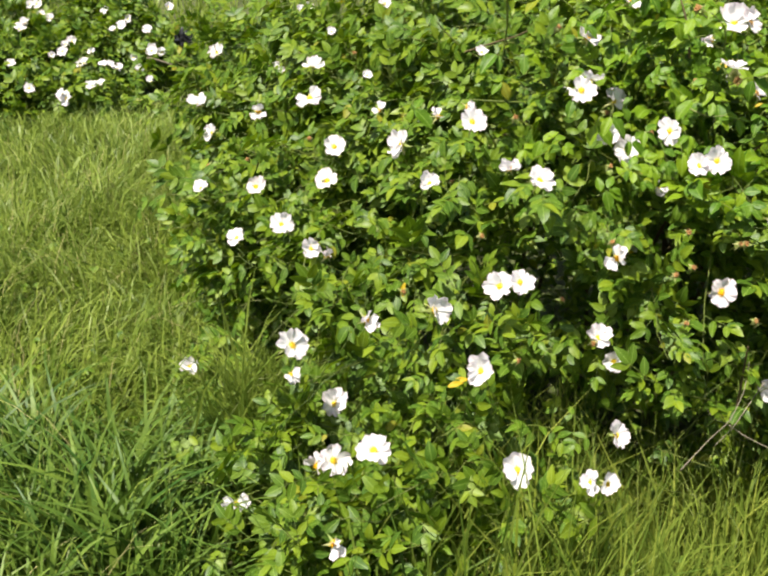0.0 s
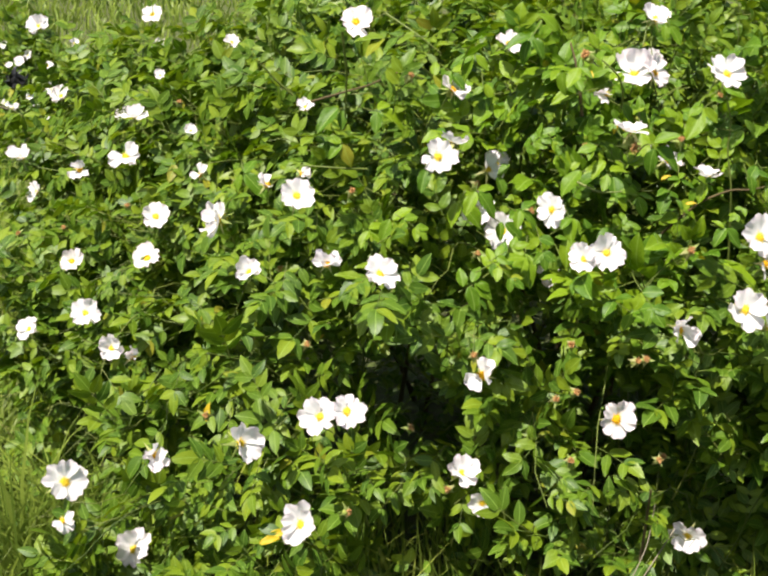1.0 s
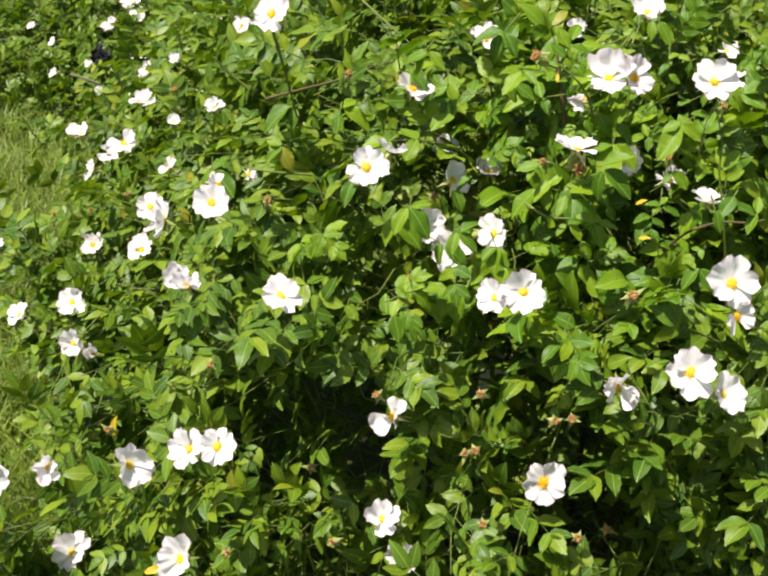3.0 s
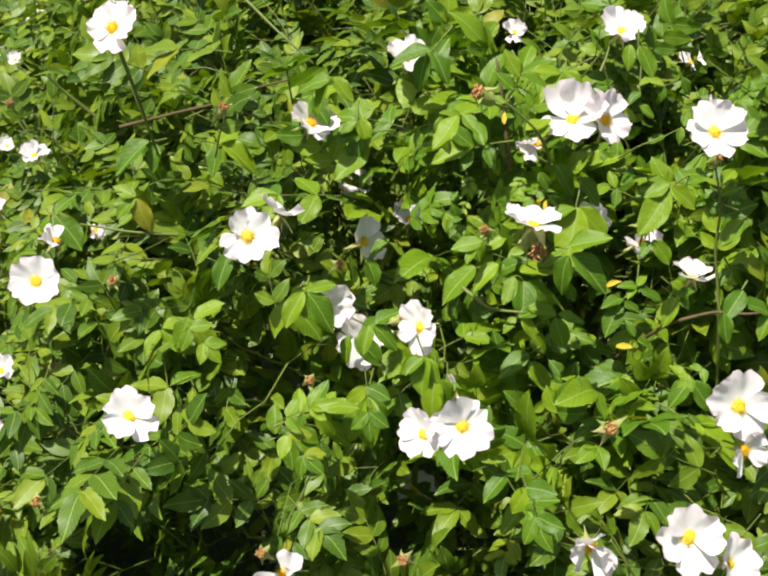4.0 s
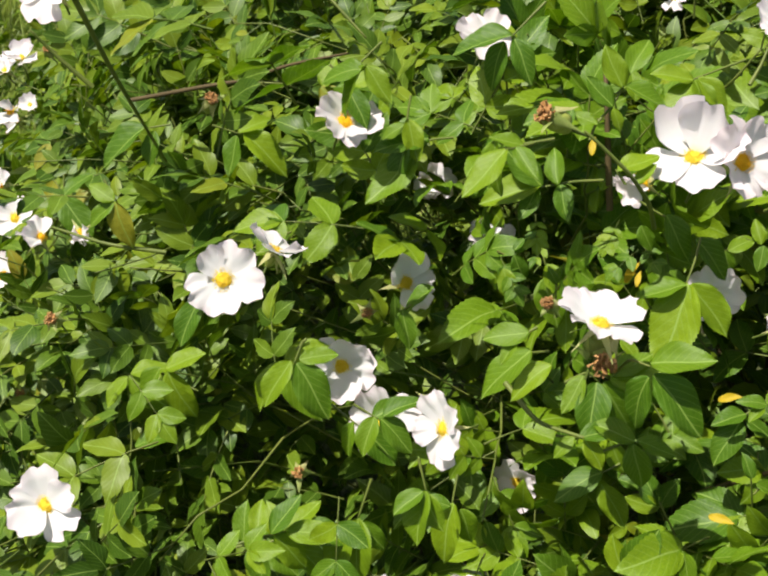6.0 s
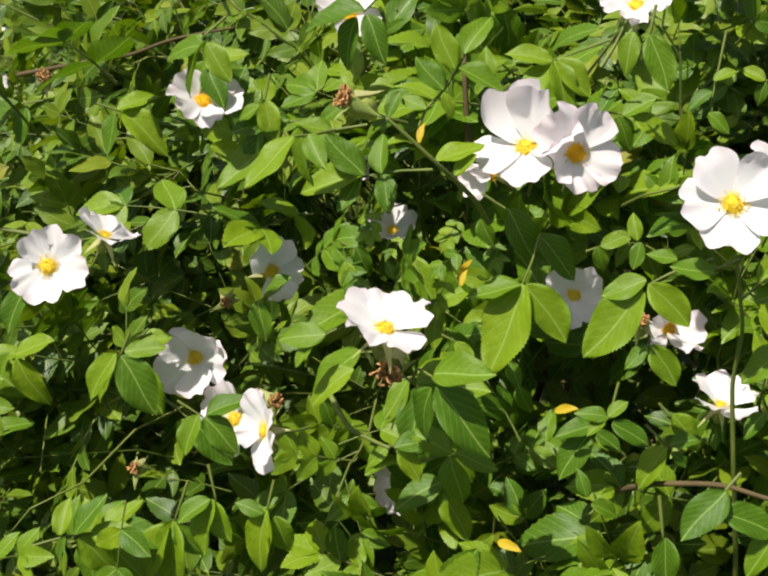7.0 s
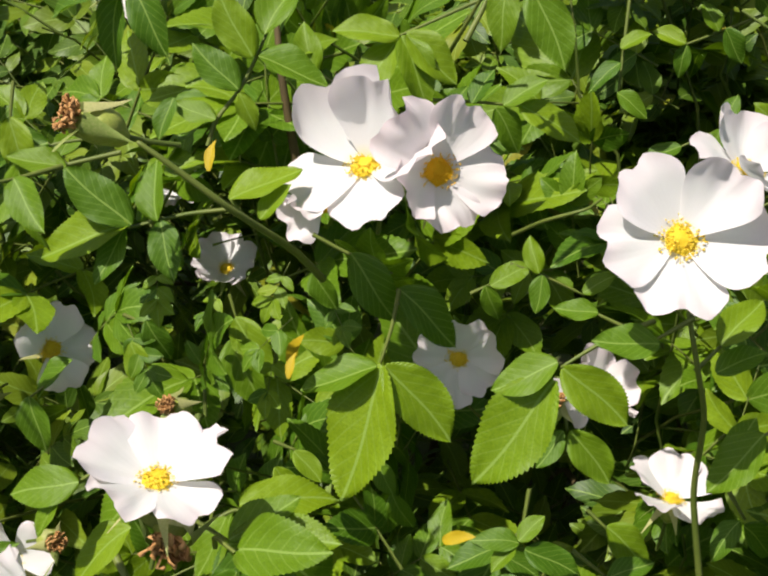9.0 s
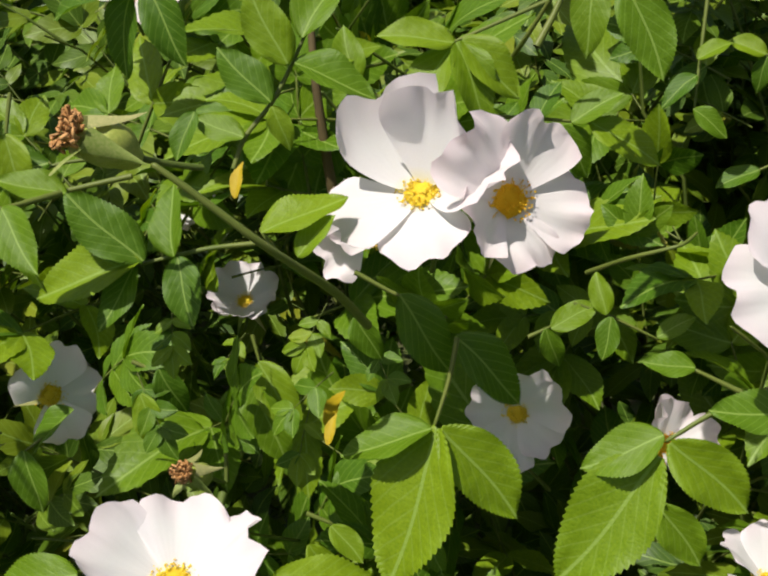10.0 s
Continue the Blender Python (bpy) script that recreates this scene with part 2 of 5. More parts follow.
def compound_leaf(pairs, rows, teeth, seed, joints=6, slim=(0.26, 0.31), quilted=True):
    """A pinnate leaf along +y, 1 long from the foot of its stalk to the tip: paired leaflets and one at the end."""
    r = np.random.default_rng(seed)
    pile = Pile()
    droop = r.uniform(0.04, 0.22)
    first = r.uniform(0.20, 0.30)
    spots = np.linspace(first, 0.62, pairs) if pairs > 1 else np.array([0.40])
    reach = np.linspace(0, 0.66 if pairs > 1 else 0.45, joints)
    line = np.stack([0.0 * reach, reach, -droop * reach**2], 1)
    tube(pile, line, np.linspace(0.011, 0.006, joints), 3, 1)
    for i, y in enumerate(spots):
        size = (0.29, 0.35, 0.36)[min(i + 3 - pairs, 2)] * r.uniform(0.9, 1.1) * (1.10 if pairs == 1 else 1)
        for side in (-1, 1):
            v, t, u = leaflet(rows, teeth, r.uniform(0.05, 0.30), r.uniform(0.15, 0.6), r.uniform(*slim), quilted)
            v = turned(v, -side * radians(r.uniform(46, 68)), side * radians(r.uniform(-16, 10)), radians(r.uniform(-16, 8)), size, (0, y, -droop * y * y))
            pile.add(v, t, u)
    v, t, u = leaflet(rows, teeth, r.uniform(0.1, 0.4), r.uniform(0.2, 0.8), r.uniform(*slim), quilted)
    start, long = (0.64, 0.40) if pairs > 1 else (0.44, 0.58)
    pile.add(turned(v, radians(r.uniform(-10, 10)), 0, radians(r.uniform(-20, 2)), long * r.uniform(0.92, 1.05), (0, start, -droop * start**2)), t, u)
    return pile.arrays()


NEAR_LEAVES = [tri_mesh("leaf", v, t, u, (LEAF_NEAR, STEM), m) for v, t, u, m in (compound_leaf(2 + i % 2 if i < 10 else 1, 27, True, 40 + i) for i in range(14))]
LEAFLETS = [
    tri_mesh("leaflet", *leaflet(57, True, 0.04 + 0.07 * (i % 5), 0.35 + 0.22 * (i % 4), 0.250 + 0.016 * (i % 3)), (LEAF_NEAR,)) for i in range(12)
]
YELLOW_LEAF = tri_mesh("yellow_leaf", *leaflet(21, True, 0.2, 0.7, 0.18), (YELLOWED,))
FAR_LEAVES = [compound_leaf(2 + (i % 3 > 0), 5, False, 70 + i, 3, (0.225, 0.285)) for i in range(12)]
PLAIN_LEAVES = [compound_leaf(2 + (i % 3 > 0), 4, False, 90 + i, 2, (0.225, 0.285)) for i in range(12)]
MID_LEAVES = [compound_leaf(2 + (i % 3 > 0), 13, True, 110 + i, 4, (0.23, 0.285), False) for i in range(12)]


def leaf_frames(base, along, normal, size):
    """Matrices (k, 3, 3) whose columns are the leaf's x, y and z axes times its size."""
    y = unit(along)
    z = unit(normal - (normal * y).sum(-1, keepdims=True) * y)
    x = np.cross(y, z)
    return np.stack([x, y, z], -1) * size[:, None, None]


def foliage(name, base, along, normal, size, parent, material, label="", shapes=FAR_LEAVES):
    frames = leaf_frames(base, along, normal, size)
    pile = Pile()
    pick = rng.integers(0, len(shapes), len(base))
    for i, (v, t, u, m) in enumerate(shapes):
        mine = pick == i
        if mine.any():
            pile.many(np.einsum("kij,nj->kni", frames[mine], v) + base[mine][:, None], t, u, m)
    return under(name, pile.mesh(name, (material, STEM)), parent, label=label, kind="stuff")


# ---- flowers ----
def petal_mesh(seed, crumple=0.0):
    """One petal along +y, about 1 long: broad, notched, with a waved rim."""
    r = np.random.default_rng(seed)
    nu, nv = 12, 14
    cup, ruffle, phase, notch = r.uniform(0.05, 0.34), r.uniform(0.030, 0.090) + crumple, r.uniform(0, 6), r.uniform(0.06, 0.20)
    off, skew, broad = r.uniform(-0.15, 0.15), r.uniform(-0.10, 0.10), r.uniform(0.47, 0.60)
    curl = r.uniform(-0.25, 0.12)
    verts, uvs = [], []
    for i in range(nu + 1):
        u = i / nu
        for j in range(nv + 1):
            v = 2 * j / nv - 1
            half = broad * u**0.85 * (1 - 0.20 * max(0, (u - 0.6) / 0.4) ** 2) + 0.05
            reach = 1 - notch * math.exp(-(((v - off) / 0.26) ** 2)) - 0.30 * abs(v) ** 2.8
            reach += 0.020 * u * math.sin(9 * v + 2 * phase) + 0.008 * u * math.sin(19 * v + phase)
            x, y = v * half + skew * u * u, 0.07 + 0.93 * u * reach
            z = cup * u * u + 0.10 * v * v * u * (1 - 0.5 * u)
            z += ruffle * u**2 * math.sin(3.6 * v + phase) + 0.6 * ruffle * u**3 * math.sin(9 * v + 4 * u + 2 * phase)
            z += ruffle * 0.2 * u**4 * math.sin(19 * v - 3 * u + 3 * phase) + curl * max(0, u - 0.7) ** 1.3 * 2
            verts.append((x, y, z))
            uvs.append((u, 0.5 + 0.5 * v))
    tris = []
    for i in range(nu):
        for j in range(nv):
            a, b = i * (nv + 1) + j, (i + 1) * (nv + 1) + j
            tris += [(a, a + 1, b + 1), (a, b + 1, b)]
    return np.array(verts), np.array(tris), np.array(uvs)


def stamen_mesh(seed, spread, material, count=190):
    """A ring of filaments with anthers round a low dome; 1 is the petal's length."""
    r = np.random.default_rng(seed)
    pile = Pile()
    octa = np.array([(1, 0, 0), (0, 1, 0), (-1, 0, 0), (0, -1, 0), (0, 0, 0.8), (0, 0, -0.8)])
    faces = [(0, 1, 4), (1, 2, 4), (2, 3, 4), (3, 0, 4), (1, 0, 5), (2, 1, 5), (3, 2, 5), (0, 3, 5)]
    for k in range(count):
        a, far = r.uniform(0, 6.283), spread * (0.28 + 0.72 * r.uniform() ** 1.5)
        tip = np.array([far * math.cos(a), far * math.sin(a), r.uniform(0.05, 0.12) - 0.10 * (far / spread) ** 3 * r.uniform(0.2, 1.0)])
        if k % 3 == 0:
            tube(pile, [tip * (0.3, 0.3, 0.1), tip], 0.0045, 3)
        pile.add(octa * r.uniform(0.011, 0.021, 3) + tip, faces)
    # the packed heart: a rough dome of anthers round the styles
    rings, spokes = 4, 12
    dome = [(0.0, 0.0, 0.10)]
    for i in range(1, rings + 1):
        for j in range(spokes):
            a, far = (j + 0.5 * (i % 2)) * 6.283 / spokes, spread * 0.64 * i / rings * r.uniform(0.9, 1.1)
            dome.append((far * math.cos(a), far * math.sin(a), 0.10 - 0.085 * (i / rings) ** 2 + r.uniform(-0.014, 0.014)))
    tris = [(0, 1 + j, 1 + (j + 1) % spokes) for j in range(spokes)]
    for i in range(rings - 1):
        for j in range(spokes):
            p, q = 1 + i * spokes + j, 1 + i * spokes + (j + 1) % spokes
            tris += [(p, p + spokes, q + spokes), (p, q + spokes, q)]
    pile.add(np.array(dome), tris)
    return pile.mesh("stamen_ring", (material,))


def calyx_mesh(seed, spent):
    """Hip, sepals and flower stalk, in units of the petal's length, below the petals' plane."""
    r = np.random.default_rng(seed)
    pile = Pile()
    s = np.linspace(0, 1, 9)
    tube(pile, np.stack([0.02 * np.sin(9 * s), 0.02 * np.cos(8 * s), (-0.60 if spent else -0.48) * s[::-1] - 0.02], 1), (0.05 + 0.12 * np.sin(np.pi * np.clip(s * 0.92, 0, 1)) ** 0.8) * (1.3 if spent else 1), 9, 0)
    bend = r.uniform(-0.5, 0.5, 2)
    stalk = bezier((0, 0, -0.58 if spent else -0.46), (0.1 * bend[0], 0.1 * bend[1], -0.9), (0.4 * bend[0], 0.4 * bend[1], -1.25), 7)
    tube(pile, stalk[::-1], 0.035, 5, 1)
    for k in range(5):
        a = k * 1.2566 + r.uniform(-0.2, 0.2)
        rise = r.uniform(-0.9, -0.2) if not spent else (r.uniform(0.2, 0.9) if k == 1 else r.uniform(-1.5, -0.9))
        long = r.uniform(0.45, 0.75) if not spent else r.uniform(0.38, 0.62)
        out = np.array([math.cos(a), math.sin(a), 0])
        side = np.array([-math.sin(a), math.cos(a), 0])
        rows = []
        for i in range(6):
            q = i / 5
            w = (0.115 if spent else 0.10) * (1 - q) ** 0.7 + 0.010
            if spent and k != 1:  # bent back against the hip
                c = out * (0.205 + 0.075 * math.sin(2.6 * q) + 0.20 * q**3) + np.array([0, 0, 0.02 - long * q])
                sink = -0.5 * w * out
            else:
                c = out * (0.10 + long * q * math.cos(rise)) + np.array([0, 0, -0.05 + long * q * math.sin(rise) - 0.12 * q * q])
                sink = np.array([0, 0, -0.02])
            twist = side * math.cos(1.2 * q) + np.array([0, 0, 1]) * math.sin(1.2 * q) * (k - 2) * 0.3
            rows += [c - twist * w + sink, c, c + twist * w + sink]
        tris = []
        for i in range(5):
            for j in range(2):
                p = i * 3 + j
                tris += [(p, p + 1, p + 4), (p, p + 4, p + 3)]
        pile.add(rows, tris, None, 2)
    return pile.mesh("calyx", (HIP, STEM, SEPAL))


def tuft_mesh(seed):
    """The dried brown stamens of a spent flower."""
    r = np.random.default_rng(seed)
    pile = Pile()
    for k in range(52):
        a, out = r.uniform(0, 6.283), 0.21 * math.sqrt(r.uniform(0.01, 1))
        tip = np.array([out * math.cos(a), out * math.sin(a), r.uniform(0.06, 0.20)])
        mid = tip * (0.6, 0.6, 0.6) + r.uniform(-0.04, 0.04, 3)
        tube(pile, [(0, 0, 0), mid, tip, tip * 0.9 + r.uniform(-0.05, 0.05, 3)], (0.014, 0.014, 0.022, 0.026), 3)
    return pile.mesh("dried_tuft", (DRIED,))


def petal_data(material, crumple, first):
    return [tri_mesh("petal", v, t, u, (material,)) for v, t, u in (petal_mesh(first + i, crumple) for i in range(9))]


PETALS = {"open": petal_data(PETAL, 0.0, 1), "aged": petal_data(PETAL_OLD, 0.02, 11), "wilted": petal_data(PETAL, 0.07, 21)}
STAMENS = {
    "open": [stamen_mesh(i, 0.30, STAMEN) for i in range(3)],
    "aged": [stamen_mesh(5 + i, 0.34, STAMEN_OLD) for i in range(3)],
    "far": [stamen_mesh(15, 0.30, STAMEN, 40)],
    "wilted": [stamen_mesh(9 + i, 0.32, STAMEN_OLD) for i in range(2)],
}
CALYXES = [calyx_mesh(i, False) for i in range(4)]
SPENT = [calyx_mesh(20 + i, True) for i in range(3)]
TUFTS = [tuft_mesh(30 + i) for i in range(3)]

CLEAR = []  # lines towards camera or sun kept free of leaves: point, direction, length, radius
OVERHEAD = []  # leaves added towards the sun to shade some of the flowers
TIPS = {}  # what the bushes' outlines follow


def facing(x, y, z, face, spin):
    """A pose at a place with +z along face and +y as far up as that allows, turned by spin degrees."""
    f = Vector(face).normalized()
    up = Vector((-0.1, 0.75, 0.66))
    top = (up - f * up.dot(f)).normalized()
    turn = Matrix((top.cross(f), top, f)).transposed().to_4x4()
    return Matrix.Translation((x, y, z)) @ turn @ Matrix.Rotation(radians(spin), 4, "Z")


def rose_flower(bush, x, y, z, fx, fy, fz, wide, style, spin=None, lifts=None, sizes=None):
    """One flower; f: the way it faces, wide: its width in millimetres, lifts: how far each petal stands up, in degrees, sizes: its share of the usual length."""
    r = random.Random(round(x * 7919 + y * 104729 + z * 1299709))
    shaded, dim = style == "shaded", style == "dim"
    style = "open" if shaded or dim else style
    size = min(wide, 80) * 0.00053 if style != "wilted" else min(max(wide, 34), 50) * 0.00056
    m = facing(x, y, z, (fx, fy, fz), r.uniform(0, 360) if spin is None else spin) @ Matrix.Scale(size, 4)
    ob = under("flower", r.choice(CALYXES), bush, m)
    lift = {"open": r.uniform(4, 20), "aged": r.uniform(-8, 12), "wilted": r.uniform(20, 60)}[style]
    gone = set()
    if style == "wilted":
        gone = set(r.sample(range(5), r.choice((1, 2, 2))))
    elif r.random() < 0.12 and lifts is None:
        gone = {r.randrange(5)}
    for k in range(5):
        if k in gone:
            continue
        up = lift + r.uniform(-16, 26) + (r.uniform(-40, 25) if style == "wilted" else 0)
        if lifts:
            up = lifts[k] + r.uniform(-3, 3)
        turn = Matrix.Rotation(radians(72 * k + r.uniform(-6, 6)), 4, "Z") @ Matrix.Rotation(radians(up), 4, "X") @ Matrix.Rotation(radians(r.uniform(-9, 9)), 4, "Y")
        turn = Matrix.Translation((0, 0, 0.006 * k)) @ turn @ Matrix.Scale(sizes[k] if sizes else r.uniform(0.86, 1.08), 4)
        under("petal", r.choice(PETALS[style]), ob, turn)
    under("stamen_ring", r.choice(STAMENS["far" if y > 4 else style]), ob, Matrix.Translation((0, 0, 0.03)), "orange ageing stamens" if style != "open" else "bright yellow stamens")
    here = Vector((x, y, z))
    wide_free = size * (0.85 if style != "wilted" else 0.6)
    # leaves between most flowers and the camera, and the sun, are left out
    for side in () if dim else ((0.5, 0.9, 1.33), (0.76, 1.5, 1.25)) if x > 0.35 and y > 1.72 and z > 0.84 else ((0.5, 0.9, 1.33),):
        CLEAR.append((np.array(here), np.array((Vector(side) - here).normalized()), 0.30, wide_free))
    if x < 0.25 and z < 0.75:
        CLEAR.append((np.array(here), np.array((Vector((0, 0, 1.4)) - here).normalized()), 0.30, wide_free))
    if not (shaded or dim):
        CLEAR.append((np.array(here), np.array(SUN_TO), 0.25, wide_free))
    TIPS.setdefault(bush.name, []).append((x, y, z))
    if shaded:  # added leaves between it and the sun put it in shade
        for k in range(4):
            foot = Vector((x, y, z)) + SUN_TO * r.uniform(0.11, 0.16) + Vector((r.uniform(-0.035, 0.045), r.uniform(-0.005, 0.06), 0.0))
            go = Vector((r.uniform(-1, 1), r.uniform(-0.6, 0.6), r.uniform(-0.3, 0.3))).normalized() * r.uniform(0.07, 0.09)
            foot = foot - go * 0.55
            OVERHEAD.append((bush, *foot, *(foot + go), SUN_TO.x + r.uniform(-0.3, 0.3), SUN_TO.y - 0.2, SUN_TO.z, r.randrange(10)))
    return ob


def spent_flower(bush, x, y, z, fx, fy, fz, size=0.021):
    """A hip whose petals have dropped, with sepals and a brown tuft."""
    r = random.Random(round(x * 7919 + y * 104729))
    m = Matrix.Translation((x, y, z)) @ Vector((fx, fy, fz)).to_track_quat("Z", "Y").to_matrix().to_4x4() @ Matrix.Rotation(r.uniform(0, 6.283), 4, "Z") @ Matrix.Scale(size, 4)
    ob = under("spent_flower", r.choice(SPENT), bush, m, "green rose hip with dry sepals")
    under("dried_tuft", r.choice(TUFTS), ob, None, "dry brown stamens")
    CLEAR.append((np.array((x, y, z)), np.array((0.1, -0.72, 0.66)), 0.2, 0.012))
    return ob


def near_leaf(bush, bx, by, bz, tx, ty, tz, nx, ny, nz, kind=0):
    """A compound leaf from its foot b to its tip t, its upper face towards n."""
    base, along = np.array([[bx, by, bz]]), np.array([[tx - bx, ty - by, tz - bz]])
    m = leaf_frames(base, along, np.array([[nx, ny, nz]], float), np.linalg.norm(along, axis=1))[0]
    mat = Matrix.Translation((bx, by, bz)) @ Matrix(m.tolist()).to_4x4()
    for q in (0.45, 0.8):
        CLEAR.append((base[0] + along[0] * q, np.array((0.05, -0.72, 0.68)), 0.25, 0.016))
        CLEAR.append((base[0] + along[0] * q, np.array(SUN_TO), 0.16, 0.014))
    return under("leaf", NEAR_LEAVES[kind % len(NEAR_LEAVES)], bush, mat)


def spray_part(bush, rachis, *leaflets):
    """A leaf built leaflet by leaflet: its stalk through the given places, and each leaflet from foot to tip."""
    r = random.Random(round(sum(rachis[0]) * 99991))
    pts = np.array(rachis)
    s = np.linspace(0, len(pts) - 1, 4 * len(pts))
    line = np.stack([np.interp(s, range(len(pts)), pts[:, k]) for k in range(3)], 1)
    for _ in range(2):
        line[1:-1] = (line[:-2] + line[1:-1] * 2 + line[2:]) / 4
    pile = Pile()
    tube(pile, line, np.linspace(0.0010, 0.0006, len(line)), 5)
    stalk = under("leaf", pile.mesh("leaf", (STEM,)), bush)
    for bx, by, bz, tx, ty, tz in leaflets:
        base, along = np.array([[bx, by, bz]]), np.array([[tx - bx, ty - by, tz - bz]])
        up = np.array([[-0.10 + r.uniform(-0.22, 0.22), -0.45 + r.uniform(-0.2, 0.2), 0.85]])
        m = leaf_frames(base, along, up, np.linalg.norm(along, axis=1))[0]
        under("leaflet", r.choice(LEAFLETS), stalk, Matrix.Translation((bx, by, bz)) @ Matrix(m.tolist()).to_4x4())
        mid = base[0] + along[0] * 0.55
        far = np.linalg.norm(along)
        CLEAR.append((mid, unit(np.array((0.72, 1.35, 1.27)) - mid), 0.28, far * 0.36))
        if r.random() < (0.45 if mid[0] < 0.5 else 0.9):
            CLEAR.append((mid, np.array(SUN_TO), 0.26, far * 0.34))
    return stalk


def yellow_part(bush, bx, by, bz, tx, ty, tz):
    """A single leaflet turned yellow."""
    base, along = np.array([[bx, by, bz]]), np.array([[tx - bx, ty - by, tz - bz]])
    m = leaf_frames(base, along, np.array([[-0.1, -0.6, 0.7]]), np.linalg.norm(along, axis=1))[0]
    return under("yellow_leaf", YELLOW_LEAF, bush, Matrix.Translation((bx, by, bz)) @ Matrix(m.tolist()).to_4x4(), "yellowed dying leaflet")


def stem_part(bush, thick, material, *points):
    """A single shoot through the given places."""
    pts = np.array(points)
    s = np.linspace(0, len(pts) - 1, 5 * len(pts))
    line = np.stack([np.interp(s, range(len(pts)), pts[:, k]) for k in range(3)], 1)
    for _ in range(3):
        line[1:-1] = (line[:-2] + line[1:-1] * 2 + line[2:]) / 4
    pile = Pile()
    tube(pile, line, np.linspace(thick * 1.15, thick * 0.6, len(line)), 7)
    return under("cane", pile.mesh("cane", (material,)), bush)


# ---- ground ----
def soil(x, y):
    """The ground's height: a meadow that falls away gently behind the bush."""
    fall = 0.09 * np.log1p(np.exp(3 * (np.clip(y, -300, 7.0) - 2.6))) / 3
    return 0.05 - fall + 0.02 * np.sin(1.7 * x + 0.6) * np.sin(1.3 * y + 1.1) * np.exp(-(x * x + y * y) / 60)


def make_ground():
    side = np.concatenate([-np.geomspace(300, 6.5, 14), np.linspace(-6, 6, 61), np.geomspace(6.5, 300, 14)])
    n = len(side)
    verts = []
    for y in side:
        for x in side:
            near = math.exp(-(x * x + y * y) / 60)
            verts.append((x, y + 2, float(soil(x, y + 2)) + 0.012 * noise.noise(Vector((x * 6, y * 6, 3))) * near))
    tris = []
    for i in range(n - 1):
        for j in range(n - 1):
            a = i * n + j
            tris += [(a, a + 1, a + n + 1), (a, a + n + 1, a + n)]
    return tagged(new("ground", tri_mesh("ground", verts, tris, None, (GROUND,))), "grassy meadow soil with dry litter", "ground", kind="structure")


make_ground()

# ---- the bushes ----
HEART = np.array((0.75, 2.6, 0.32))
LEFT_HEART = np.array((-2.05, 5.95, -0.15))
bush = tagged(new("rose_bush"), "sprawling green wild rose bush covered in white five-petalled flowers", "bush", "wild rose bushes")
bush_left = tagged(new("rose_bush"), "low wild rose bush in tall grass, dotted with white flowers", "bush", "wild rose bushes")


def bloom(*values):
    return rose_flower(bush, *values)


def far_bloom(*values):
    return rose_flower(bush_left, *values)


def spent(*values):
    return spent_flower(bush, *values)


def stem(*values):
    return stem_part(bush, *values)


def leaf_spray(*values):
    return spray_part(bush, *values)


def yellow_leaf(*values):
    return yellow_part(bush, *values)


def leaf(*values):
    return near_leaf(bush, *values)


bloom(0.733, 1.855, 1.056, 0.24, -0.63, 0.74, 50, "open", 42, (20, 6, 3, 5, 16), (1.06, 1.0, 1.0, 1.0, 1.04))
bloom(0.749, 1.938, 1.040, 0.46, 0.02, 0.88, 48, "open", 20, (10, 6, 10, 4, 12))
bloom(0.619, 1.890, 1.046, -0.12, -0.36, 0.92, 55, "open", -22, (54, 20, 6, 4, 8), (1.22, 1.22, 1.08, 1.02, 1.1))
bloom(0.645, 1.891, 1.048, 0.55, -0.48, 0.68, 50, "aged", 66, (24, 8, 0, -4, 14), (1.15, 0.84, 0.88, 0.98, 1.0))
bloom(0.596, 1.765, 0.997, 0.04, 0.16, 0.98, 48, "open", 10, (30, 16, 4, 2, 20), (1.0, 1.02, 0.92, 0.92, 1.0))
bloom(0.743, 1.912, 0.897, 0.05, 0.25, 0.97, 42, "open", 0, (42, 30, 0, -8, 30))
bloom(0.430, 1.920, 0.898, 0.53, -0.60, 0.60, 50, "shaded")
bloom(0.455, 2.063, 0.864, 0.16, -0.40, 0.90, 46, "shaded")
bloom(0.643, 1.933, 0.933, 0.36, -0.69, 0.63, 44, "shaded")
bloom(0.697, 1.967, 0.903, 0.61, -0.37, 0.71, 46, "aged")
bloom(0.456, 1.993, 1.064, 0.25, -0.44, 0.86, 44, "aged")
bloom(0.375, 1.934, 1.009, 0.50, -0.31, 0.81, 50, "aged")
bloom(0.353, 1.792, 0.951, 0.33, -0.72, 0.61, 50, "open")
bloom(0.508, 1.786, 0.884, -0.52, -0.73, 0.43, 47, "open", 15, (14, 16, -8, 14, 22))
bloom(0.409, 1.854, 0.860, 0.35, -0.77, 0.52, 57, "shaded")
bloom(0.449, 1.838, 0.833, -0.06, -0.88, 0.47, 53, "shaded")
bloom(0.244, 1.798, 1.122, 0.10, -0.78, 0.62, 45, "aged", 30, (8, 14, 5, 16, 10))
bloom(0.281, 1.679, 0.829, 0.20, -0.67, 0.71, 52, "open")
bloom(0.559, 1.659, 0.873, 0.11, -0.76, 0.64, 48, "open")
bloom(0.531, 1.651, 0.867, -0.46, -0.66, 0.59, 42, "open")
bloom(0.170, 1.757, 0.904, 0.40, -0.70, 0.59, 54, "open")
